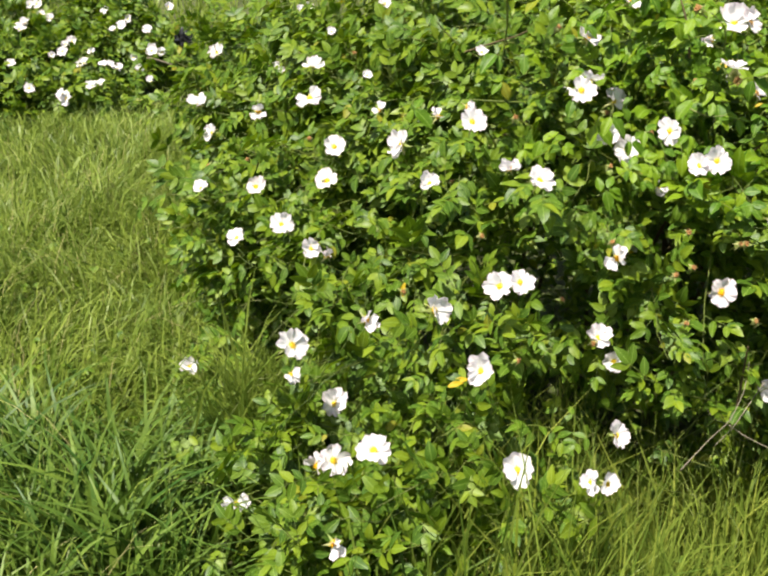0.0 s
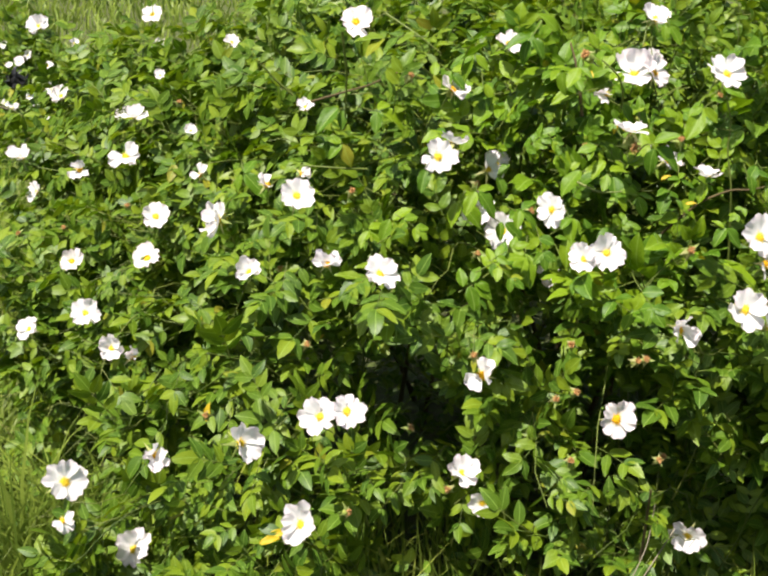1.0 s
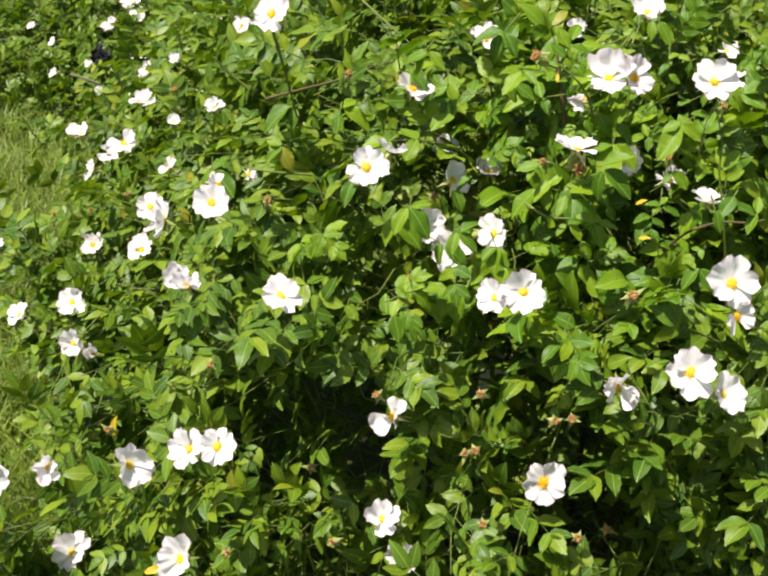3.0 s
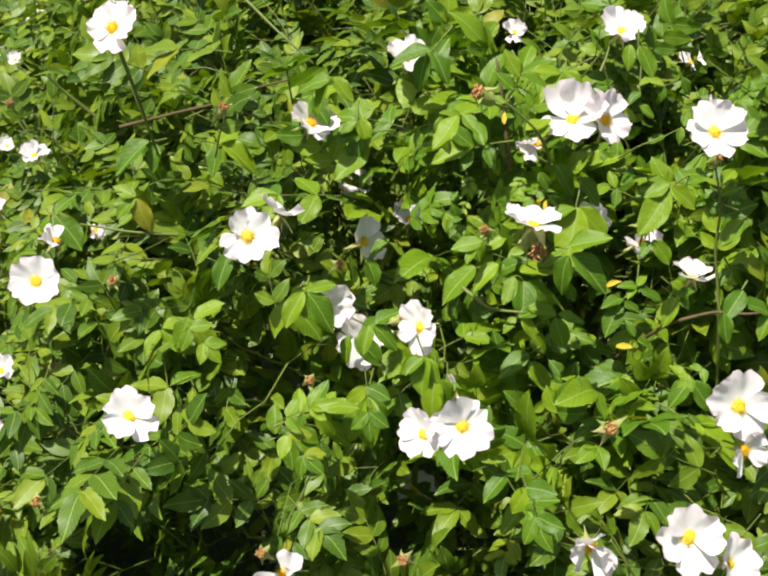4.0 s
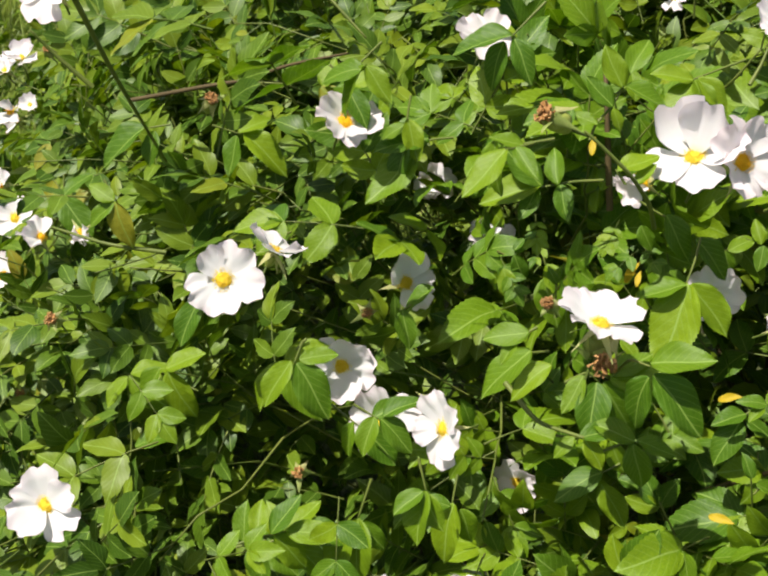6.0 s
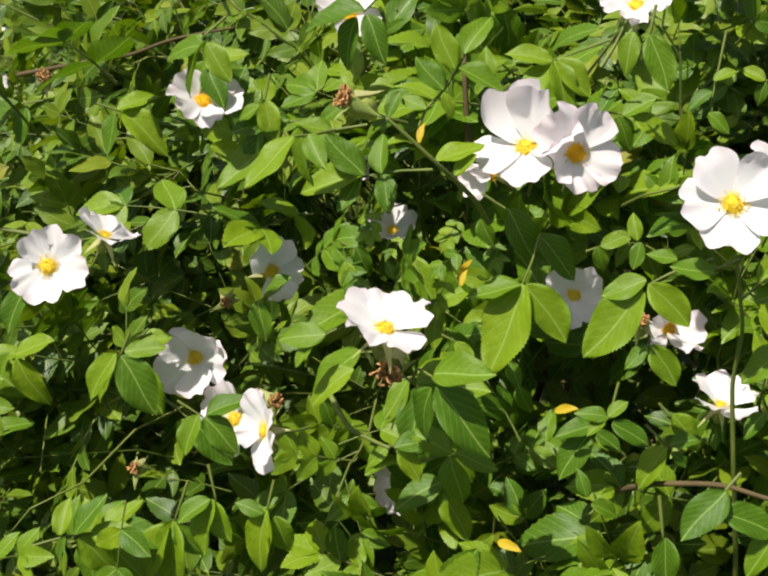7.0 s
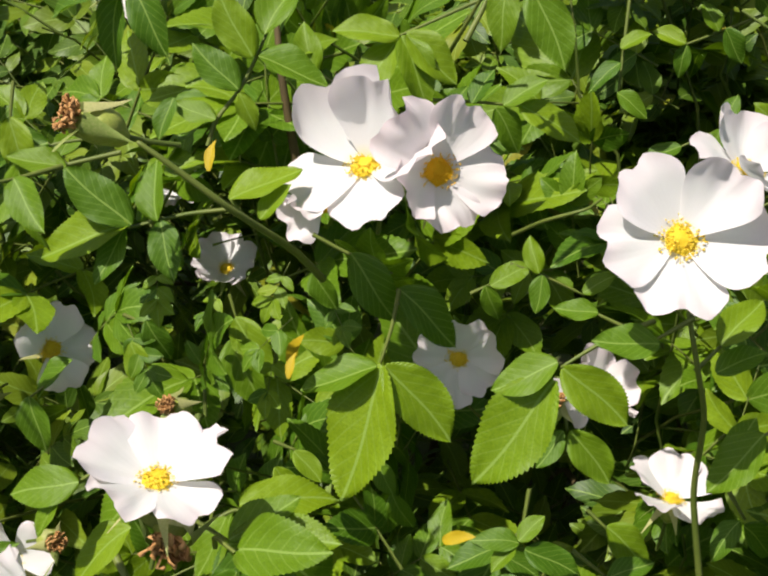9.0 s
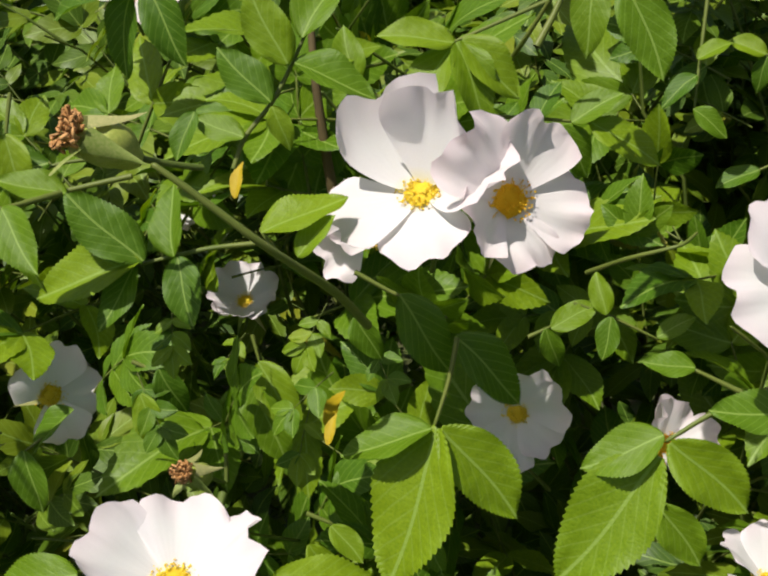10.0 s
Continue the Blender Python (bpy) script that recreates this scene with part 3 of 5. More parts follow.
bloom(-0.103, 2.117, 0.744, 0.11, -0.82, 0.56, 52, "open")
bloom(-0.117, 2.098, 0.676, -0.17, -0.58, 0.79, 53, "aged")
bloom(-0.204, 2.013, 0.611, 0.01, -0.83, 0.56, 50, "open")
bloom(-0.128, 1.883, 0.614, 0.01, -0.83, 0.56, 48, "open")
bloom(-0.153, 2.147, 0.838, 0.01, -0.83, 0.56, 54, "open")
bloom(-0.485, 2.570, 0.708, 0.03, -0.50, 0.87, 58, "open")
bloom(-0.450, 2.541, 0.642, -0.52, -0.65, 0.55, 49, "open")
bloom(0.224, 1.563, 0.888, 0.02, -0.75, 0.66, 31, "wilted")
bloom(-0.294, 2.247, 0.608, -0.07, -0.76, 0.65, 49, "aged")
bloom(0.047, 1.871, 0.828, -0.76, -0.58, 0.29, 56, "open")
bloom(0.111, 1.907, 0.871, 0.26, -0.62, 0.74, 37, "wilted")
bloom(0.216, 1.547, 0.697, -0.43, -0.75, 0.50, 50, "open")
bloom(0.247, 1.550, 0.703, 0.27, -0.68, 0.68, 47, "open")
bloom(0.111, 1.590, 0.631, 0.78, -0.47, 0.41, 56, "open")
bloom(0.191, 1.545, 0.543, 0.01, -0.83, 0.56, 58, "open")
bloom(0.398, 1.675, 0.542, -0.00, -0.53, 0.85, 55, "open")
bloom(0.427, 1.660, 0.505, 0.12, -0.97, 0.20, 43, "dim")
bloom(0.593, 1.650, 0.646, 0.21, -0.93, 0.29, 54, "aged")
bloom(0.820, 1.906, 0.408, 0.01, -0.88, 0.48, 58, "dim")
bloom(0.732, 1.720, 0.418, -0.27, -0.95, 0.19, 56, "dim")
bloom(0.417, 1.660, 0.700, -0.28, -0.85, 0.45, 47, "wilted")
bloom(0.489, 1.930, 0.596, 0.37, -0.76, 0.53, 57, "dim")
bloom(0.664, 1.665, 0.770, 0.30, -0.93, 0.20, 47, "wilted")
bloom(0.735, 1.648, 0.807, 0.22, -0.77, 0.60, 58, "open")
bloom(0.769, 1.654, 0.780, 0.69, -0.57, 0.44, 48, "open")
bloom(0.771, 1.740, 0.869, 0.23, -0.82, 0.52, 56, "open")
bloom(0.779, 1.727, 0.837, 0.44, -0.87, 0.24, 41, "wilted")
bloom(0.588, 1.920, 1.011, -0.41, -0.91, 0.09, 42, "wilted")
bloom(0.653, 1.952, 1.110, 0.08, -0.56, 0.82, 47, "open")
bloom(0.773, 2.481, 0.956, 0.27, -0.59, 0.76, 43, "open")
bloom(0.535, 2.412, 0.996, 0.09, -0.63, 0.77, 39, "open")
bloom(0.165, 1.892, 0.894, 0.41, -0.78, 0.47, 32, "wilted")
bloom(0.374, 2.149, 0.869, 0.13, -0.87, 0.48, 42, "dim")
bloom(0.528, 1.927, 0.734, 0.21, -0.90, 0.39, 44, "dim")
bloom(0.017, 1.469, 0.432, 0.05, -0.80, 0.59, 59, "open")
bloom(0.241, 1.335, 0.493, 0.04, -0.75, 0.66, 58, "open")
bloom(0.350, 1.333, 0.476, -0.32, -0.77, 0.55, 40, "open")
bloom(0.375, 1.334, 0.474, 0.41, -0.73, 0.55, 37, "open")
bloom(-0.063, 1.581, 0.334, 0.24, -0.83, 0.50, 59, "open")
bloom(-0.092, 1.576, 0.327, -0.40, -0.79, 0.46, 54, "wilted")
bloom(-0.233, 1.539, 0.264, 0.05, -0.80, 0.59, 50, "open")
bloom(-0.137, 1.642, 0.531, 0.59, -0.59, 0.55, 60, "open")
bloom(-0.417, 1.999, 0.283, 0.04, -0.75, 0.66, 47, "open")
bloom(-0.074, 1.718, 0.368, 0.04, -0.62, 0.78, 59, "open")
bloom(-0.030, 1.274, 0.395, 0.24, -0.83, 0.50, 47, "wilted")
bloom(0.434, 1.605, 0.386, 0.55, -0.67, 0.51, 52, "open")
bloom(0.000, 1.591, 0.609, 0.49, -0.74, 0.45, 48, "wilted")
bloom(-0.293, 1.997, 0.587, -0.14, -0.68, 0.72, 42, "open")
bloom(-0.097, 1.879, 0.602, 0.32, -0.70, 0.64, 43, "wilted")
bloom(-0.137, 1.620, 0.485, 0.05, -0.80, 0.59, 29, "wilted")
bloom(0.099, 1.793, 0.781, 0.04, -0.68, 0.73, 43, "open")
bloom(-0.299, 2.358, 0.749, 0.04, -0.75, 0.66, 56, "wilted")
bloom(-0.511, 2.953, 0.748, 0.04, -0.68, 0.73, 57, "open")
bloom(-0.343, 2.891, 0.714, 0.04, -0.62, 0.78, 59, "open")
bloom(-0.154, 2.226, 0.886, 0.02, -0.26, 0.97, 47, "open")
bloom(-0.253, 2.916, 0.875, 0.04, -0.68, 0.73, 45, "open")
bloom(-0.014, 2.426, 0.980, 0.04, -0.68, 0.73, 33, "open")
bloom(0.182, 1.760, 1.021, 0.03, -0.50, 0.87, 27, "open")
bloom(-0.001, 1.994, 0.857, -0.32, -0.72, 0.62, 28, "wilted")
bloom(-0.030, 2.084, 0.901, 0.04, -0.68, 0.73, 25, "open")
bloom(-0.120, 2.292, 0.944, 0.04, -0.62, 0.78, 23, "open")
bloom(-0.382, 2.090, 0.659, -0.14, -0.56, 0.82, 35, "open")
bloom(-0.574, 3.033, 0.898, 0.01, -0.77, 0.64, 68, "open")
bloom(-0.280, 2.960, 0.944, 0.10, -0.76, 0.64, 55, "open")
bloom(0.374, 1.822, 0.962, 0.25, 0.45, 0.85, 44, "open", 20, (20, 8, -4, 6, 12))
far_bloom(-2.196, 5.796, 0.229, -0.05, -0.50, 0.86, 80, "open")
far_bloom(-2.172, 5.826, 0.255, 0.14, -0.50, 0.86, 64, "open")
far_bloom(-2.090, 6.000, 0.247, 0.03, -0.56, 0.83, 60, "open")
far_bloom(-2.138, 5.997, 0.274, 0.15, -0.56, 0.83, 48, "open")
far_bloom(-1.924, 5.832, 0.155, 0.14, -0.74, 0.66, 67, "open")
far_bloom(-1.962, 5.829, 0.140, 0.18, -0.74, 0.66, 53, "open")
far_bloom(-1.927, 5.666, 0.136, -0.15, -0.80, 0.58, 65, "open")
far_bloom(-1.976, 5.638, 0.123, 0.18, -0.80, 0.58, 52, "open")
far_bloom(-1.807, 5.640, 0.083, 0.03, -0.39, 0.92, 65, "open")
far_bloom(-1.841, 5.670, 0.062, 0.12, -0.39, 0.92, 52, "open")
far_bloom(-1.758, 5.629, 0.145, 0.03, -0.56, 0.83, 44, "open")
far_bloom(-1.660, 5.512, 0.104, 0.03, -0.39, 0.92, 56, "open")
far_bloom(-1.633, 5.660, 0.049, 0.11, -0.44, 0.89, 65, "open")
far_bloom(-1.662, 5.631, 0.077, 0.41, -0.44, 0.89, 52, "open")
far_bloom(-1.685, 5.361, 0.030, 0.03, -0.39, 0.92, 72, "open")
far_bloom(-1.639, 5.365, 0.041, -0.21, -0.39, 0.92, 57, "open")
far_bloom(-1.522, 5.698, 0.036, 0.03, -0.50, 0.87, 56, "open")
far_bloom(-1.485, 5.829, 0.106, 0.04, -0.75, 0.66, 78, "open")
far_bloom(-1.438, 5.868, 0.093, -0.07, -0.75, 0.66, 62, "open")
far_bloom(-1.667, 5.914, 0.228, 0.04, -0.68, 0.73, 60, "open")
far_bloom(-1.702, 5.871, 0.216, 0.12, -0.68, 0.73, 48, "open")
far_bloom(-1.530, 5.617, 0.118, 0.37, -0.57, 0.74, 44, "open")
far_bloom(-1.431, 5.559, 0.008, 0.03, -0.56, 0.83, 54, "open")
far_bloom(-1.779, 5.223, 0.002, -0.15, -0.80, 0.58, 80, "open")
far_bloom(-1.798, 5.255, 0.001, -0.30, -0.80, 0.58, 64, "open")
far_bloom(-1.818, 5.260, 0.003, -0.05, -0.75, 0.66, 62, "open")
far_bloom(-1.798, 5.216, 0.032, -0.43, -0.75, 0.66, 49, "open")
far_bloom(-1.814, 6.128, 0.267, 0.04, -0.62, 0.78, 52, "open")
far_bloom(-2.191, 6.087, 0.312, 0.04, -0.68, 0.73, 64, "open")
far_bloom(-2.239, 6.116, 0.304, 0.10, -0.68, 0.73, 51, "open")
far_bloom(-2.375, 5.552, 0.199, -0.29, -0.60, 0.75, 60, "open")
far_bloom(-2.529, 5.629, 0.259, -0.27, -0.60, 0.75, 60, "open")
far_bloom(-2.244, 5.319, 0.100, -0.19, -0.60, 0.75, 60, "open")
far_bloom(-1.464, 6.207, 0.275, 0.27, -0.60, 0.75, 60, "open")
far_bloom(-1.660, 6.040, 0.236, -0.18, -0.60, 0.75, 60, "open")
far_bloom(-1.542, 5.981, 0.194, 0.15, -0.60, 0.75, 60, "open")
far_bloom(-2.140, 5.457, 0.119, 0.26, -0.60, 0.75, 60, "open")
far_bloom(-1.984, 5.278, 0.036, 0.27, -0.60, 0.75, 60, "open")
stem(.0014, STEM, (0.604, 1.878, 1.002), (0.601, 1.861, 1.025), (0.59, 1.838, 1.052), (0.57, 1.833, 1.07), (0.563, 1.832, 1.075))
stem(.0014, STEM, (0.799, 1.892, 0.612), (0.776, 1.869, 0.809), (0.761, 1.853, 0.903), (0.755, 1.857, 0.93), (0.75, 1.859, 0.954), (0.75, 1.858, 0.988), (0.745, 1.857, 1.007), (0.739, 1.862, 1.026))
stem(.0022, CANE, (0.565, 1.956, 0.97), (0.557, 1.959, 1.015), (0.551, 1.965, 1.045), (0.543, 1.981, 1.071))
stem(.0008, STEM, (0.664, 1.937, 0.999), (0.68, 1.918, 1.019), (0.696, 1.917, 1.027), (0.699, 1.93, 1.025))
stem(.0017, CANE, (0.158, 1.984, 0.972), (0.224, 2.004, 0.989), (0.254, 2.011, 0.996), (0.29, 2.016, 1.013), (0.33, 2.043, 1.02))
stem(.0017, CANE, (0.662, 1.925, 0.772), (0.717, 1.845, 0.881), (0.758, 1.841, 0.901), (0.783, 1.84, 0.901), (0.805, 1.842, 0.906))
stem(.0016, STEM, (0.258, 1.871, 0.909), (0.218, 1.856, 0.914), (0.166, 1.859, 0.916))
stem(.0018, STEM, (0.147, 1.954, 0.992), (0.12, 1.946, 1.018), (0.106, 1.939, 1.037))
stem(.0016, STEM, (0.54, 1.801, 0.919), (0.566, 1.781, 0.911), (0.595, 1.772, 0.916))
stem(.0022, CANE, (0.648, 1.651, 0.385), (0.648, 1.644, 0.496), (0.641, 1.617, 0.561))
stem(.0012, STEM, (0.639, 1.948, 1.075), (0.643, 1.958, 1.085), (0.646, 1.969, 1.099))
stem(.0011, STEM, (0.605, 2.012, 1.028), (0.627, 1.981, 1.064), (0.64, 1.978, 1.088))
stem(.0018, STEM, (0.224, 1.845, 1.101), (0.229, 1.871, 1.042), (0.223, 1.934, 0.95))
stem(.0015, STEM, (0.276, 2.058, 1.095), (0.322, 2.018, 1.073), (0.359, 2.009, 1.047))
stem(.0035, PALE, (-0.699, 2.911, 0.743), (-0.67, 2.926, 0.732), (-0.637, 2.939, 0.717))
stem(.0009, PALE, (0.524, 1.497, 0.391), (0.586, 1.558, 0.42), (0.617, 1.578, 0.436), (0.647, 1.619, 0.472), (0.663, 1.667, 0.504))
stem(.0008, PALE, (0.716, 1.576, 0.373), (0.651, 1.595, 0.398), (0.631, 1.619, 0.404), (0.606, 1.64, 0.404), (0.587, 1.702, 0.422))
stem(.0009, PALE, (0.696, 1.672, 0.462), (0.631, 1.593, 0.419), (0.593, 1.56, 0.4))
yellow_leaf(0.594, 1.863, 0.969, 0.599, 1.863, 0.984)
yellow_leaf(0.662, 1.847, 0.911, 0.674, 1.845, 0.919)
yellow_leaf(0.561, 1.877, 1.042, 0.560, 1.884, 1.052)
yellow_leaf(0.057, 1.656, 0.623, 0.060, 1.657, 0.649)
yellow_leaf(0.137, 1.551, 0.508, 0.163, 1.556, 0.515)
yellow_leaf(0.182, 1.954, 0.602, 0.190, 1.956, 0.612)
yellow_leaf(0.603, 1.844, 0.979, 0.603, 1.850, 0.987)
yellow_leaf(0.670, 1.739, 0.912, 0.682, 1.734, 0.916)
yellow_leaf(0.145, 1.566, 0.508, 0.173, 1.569, 0.515)
spent(0.542, 1.831, 1.081, -0.57, -0.60, 0.56, 0.030)
spent(0.600, 1.760, 0.980, 0.30, -0.92, -0.1, 0.038)
spent(0.553, 1.839, 0.957, -0.20, -0.68, 0.70)
spent(0.693, 1.889, 0.956, 0.1, -0.45, 0.88, 0.024)
spent(0.484, 1.832, 0.865, 0.77, -0.36, 0.53, 0.024)
spent(0.750, 1.931, 1.010, 0.31, -0.57, 0.77)
spent(0.413, 1.888, 0.886, 0.39, -0.85, 0.35)
spent(0.315, 1.854, 1.044, 0.47, -0.41, 0.78, 0.022)
spent(0.242, 1.756, 0.913, 0.10, -0.69, 0.71)
spent(0.411, 1.777, 0.823, 0.11, -0.76, 0.64)
spent(0.670, 1.689, 0.867, 0.20, -0.67, 0.71, 0.027)
spent(0.139, 1.824, 0.775, 0.11, -0.76, 0.64)
spent(0.522, 1.630, 0.761, -0.15, -0.81, 0.56)
spent(0.604, 1.621, 0.745, 0.40, -0.70, 0.59)
spent(0.525, 1.586, 0.718, 0.22, -0.77, 0.60)
spent(0.189, 1.672, 0.732, 0.22, -0.77, 0.60)
spent(0.059, 1.641, 0.640, 0.03, -0.81, 0.59)
spent(-0.062, 2.160, 0.929, 0.19, -0.65, 0.74)
spent(-0.419, 2.331, 0.629, 0.02, -0.75, 0.66)
spent(0.403, 1.642, 0.737, -0.08, -0.70, 0.71)
spent(0.326, 1.628, 0.637, 0.22, -0.77, 0.60)
spent(0.638, 1.589, 0.623, 0.01, -0.83, 0.56)
spent(0.532, 1.612, 0.605, 0.01, -0.83, 0.56)
spent(0.508, 1.624, 0.687, 0.01, -0.77, 0.64)
spent(0.620, 1.642, 0.737, 0.01, -0.77, 0.64)
spent(0.373, 1.556, 0.593, -0.27, -0.89, 0.37)
spent(0.250, 1.542, 0.565, 0.51, -0.70, 0.49)
spent(-0.158, 2.148, 0.752, 0.01, -0.77, 0.64)
spent(-0.319, 2.295, 0.656, 0.01, -0.77, 0.64)
spent(0.666, 1.670, 0.579, 0.05, -0.80, 0.59)
leaf(0.476, 1.697, 0.891, 0.490, 1.656, 0.854, 0.08, -0.56, 0.83, 0)
leaf(0.418, 1.649, 0.862, 0.457, 1.621, 0.842, 0.08, -0.56, 0.83, 2)
leaf(0.415, 1.649, 0.862, 0.459, 1.649, 0.891, 0.08, -0.56, 0.83, 4)
leaf_spray(((0.606, 1.775, 0.962), (0.614, 1.763, 0.982), (0.625, 1.757, 0.984)), (0.628, 1.755, 0.980, 0.662, 1.747, 0.957), (0.626, 1.754, 0.979, 0.617, 1.748, 0.946), (0.626, 1.757, 0.986, 0.656, 1.754, 1.001))
leaf_spray(((0.537, 1.825, 1.066), (0.531, 1.810, 1.068), (0.528, 1.799, 1.071)), (0.528, 1.799, 1.071, 0.511, 1.776, 1.050), (0.531, 1.808, 1.069, 0.548, 1.796, 1.060))
leaf(0.739, 1.710, 0.923, 0.716, 1.697, 0.906, 0.06, -0.45, 0.89, 8)
leaf(0.298, 1.758, 0.883, 0.344, 1.732, 0.866, 0.06, -0.45, 0.89, 0)
leaf(0.599, 1.86, 0.995, 0.584, 1.84, 0.984, -0.10, -0.55, 0.82, 0)
leaf(0.549, 1.87, 0.944, 0.568, 1.85, 0.995, -0.10, -0.55, 0.82, 9)
leaf(0.53, 1.88, 0.995, 0.538, 1.86, 0.979, -0.10, -0.55, 0.82, 9)
leaf(0.51, 1.88, 0.959, 0.532, 1.86, 0.94, -0.10, -0.55, 0.82, 3)
leaf(0.58, 1.88, 0.96, 0.58, 1.86, 0.943, -0.10, -0.55, 0.82, 6)
leaf(0.472, 1.9, 0.925, 0.509, 1.88, 0.977, -0.10, -0.55, 0.82, 5)
leaf(0.58, 1.9, 0.992, 0.574, 1.88, 0.975, -0.10, -0.55, 0.82, 9)
leaf(0.597, 1.9, 0.977, 0.612, 1.88, 0.973, -0.10, -0.55, 0.82, 8)
leaf(0.495, 1.93, 0.902, 0.493, 1.91, 0.936, -0.10, -0.55, 0.82, 3)
leaf(0.529, 1.93, 0.948, 0.524, 1.91, 0.94, -0.10, -0.55, 0.82, 4)
leaf_spray(((0.631, 1.889, 0.996), (0.631, 1.88, 0.984), (0.629, 1.871, 0.972)), (0.631, 1.868, 0.974, 0.622, 1.838, 0.928), (0.629, 1.867, 0.974, 0.601, 1.856, 0.965), (0.632, 1.868, 0.974, 0.66, 1.866, 0.944))
leaf_spray(((0.729, 1.86, 1.022), (0.713, 1.85, 1.016), (0.703, 1.842, 1.01)), (0.702, 1.836, 1.009, 0.68, 1.816, 0.975), (0.704, 1.839, 1.012, 0.727, 1.839, 0.993), (0.702, 1.839, 1.014, 0.682, 1.831, 1.004))
leaf_spray(((0.741, 1.861, 1.025), (0.731, 1.853, 1.02)), (0.732, 1.849, 1.021, 0.712, 1.84, 1.025))
leaf_spray(((0.721, 1.902, 0.986), (0.706, 1.901, 0.992)), (0.706, 1.898, 0.995, 0.69, 1.894, 0.997))
leaf_spray(((0.744, 1.877, 0.992), (0.751, 1.884, 1.0)), (0.751, 1.881, 1.002, 0.762, 1.901, 1.014), (0.751, 1.876, 0.994, 0.767, 1.887, 0.999))
leaf_spray(((0.776, 1.877, 0.976), (0.77, 1.873, 0.973)), (0.77, 1.87, 0.976, 0.754, 1.857, 0.956))
leaf_spray(((0.632, 1.996, 1.075), (0.602, 1.976, 1.063)), (0.603, 1.973, 1.064, 0.577, 1.962, 1.069), (0.603, 1.972, 1.063, 0.587, 1.951, 1.041), (0.604, 1.973, 1.064, 0.623, 1.96, 1.041), (0.606, 1.974, 1.065, 0.63, 1.973, 1.047))
leaf_spray(((0.557, 1.885, 1.048), (0.558, 1.891, 1.056), (0.565, 1.9, 1.065), (0.569, 1.909, 1.076), (0.571, 1.916, 1.084)), (0.571, 1.906, 1.077, 0.597, 1.912, 1.068), (0.569, 1.905, 1.077, 0.555, 1.91, 1.1), (0.566, 1.897, 1.067, 0.548, 1.899, 1.083), (0.567, 1.896, 1.066, 0.575, 1.891, 1.055), (0.572, 1.911, 1.084, 0.576, 1.934, 1.103), (0.56, 1.888, 1.058, 0.542, 1.889, 1.063), (0.544, 1.887, 1.065, 0.542, 1.875, 1.053))
leaf_spray(((0.57, 1.876, 1.028), (0.554, 1.869, 1.027), (0.544, 1.864, 1.025), (0.534, 1.859, 1.023)), (0.546, 1.861, 1.027, 0.536, 1.875, 1.045), (0.537, 1.857, 1.026, 0.512, 1.857, 1.048), (0.536, 1.856, 1.026, 0.502, 1.842, 1.018), (0.535, 1.855, 1.025, 0.529, 1.838, 1.01), (0.547, 1.861, 1.027, 0.558, 1.848, 1.011))
leaf_spray(((0.586, 1.856, 1.037), (0.579, 1.858, 1.044)), (0.581, 1.855, 1.045, 0.6, 1.874, 1.053), (0.592, 1.855, 1.039, 0.601, 1.864, 1.05))
leaf_spray(((0.543, 1.85, 1.06), (0.526, 1.841, 1.057), (0.511, 1.833, 1.053)), (0.528, 1.838, 1.058, 0.509, 1.832, 1.063), (0.513, 1.833, 1.06, 0.514, 1.822, 1.029))
leaf_spray(((0.615, 1.98, 1.034), (0.633, 1.986, 1.033), (0.653, 1.992, 1.031)), (0.633, 1.982, 1.034, 0.639, 1.997, 1.045), (0.646, 1.986, 1.033, 0.663, 1.997, 1.043), (0.643, 1.984, 1.032, 0.657, 1.983, 1.013), (0.653, 1.988, 1.033, 0.681, 1.99, 1.018))
leaf_spray(((0.667, 1.937, 1.118), (0.668, 1.928, 1.105)), (0.669, 1.924, 1.106, 0.684, 1.916, 1.08), (0.661, 1.922, 1.107, 0.661, 1.908, 1.09))
leaf_spray(((0.591, 1.9, 1.007), (0.603, 1.901, 1.001), (0.623, 1.903, 0.993)), (0.608, 1.898, 1.002, 0.629, 1.896, 0.975), (0.628, 1.897, 0.99, 0.655, 1.897, 0.969), (0.595, 1.89, 0.996, 0.604, 1.887, 0.98))
leaf_spray(((0.507, 1.882, 0.962), (0.515, 1.883, 0.959)), (0.519, 1.881, 0.962, 0.53, 1.878, 0.944), (0.514, 1.874, 0.954, 0.525, 1.864, 0.937), (0.518, 1.883, 0.964, 0.523, 1.89, 0.972))
leaf_spray(((0.554, 1.861, 0.934), (0.55, 1.872, 0.953)), (0.551, 1.87, 0.955, 0.553, 1.877, 0.967), (0.553, 1.868, 0.953, 0.566, 1.866, 0.946), (0.551, 1.869, 0.955, 0.544, 1.871, 0.965))
leaf_spray(((0.523, 1.946, 0.935), (0.528, 1.941, 0.925)), (0.529, 1.938, 0.927, 0.553, 1.928, 0.904), (0.53, 1.932, 0.919, 0.545, 1.919, 0.888))
leaf_spray(((0.589, 1.791, 0.953), (0.601, 1.791, 0.947)), (0.603, 1.788, 0.949, 0.642, 1.797, 0.953), (0.603, 1.789, 0.95, 0.621, 1.808, 0.961), (0.57, 1.78, 0.954, 0.55, 1.762, 0.941))
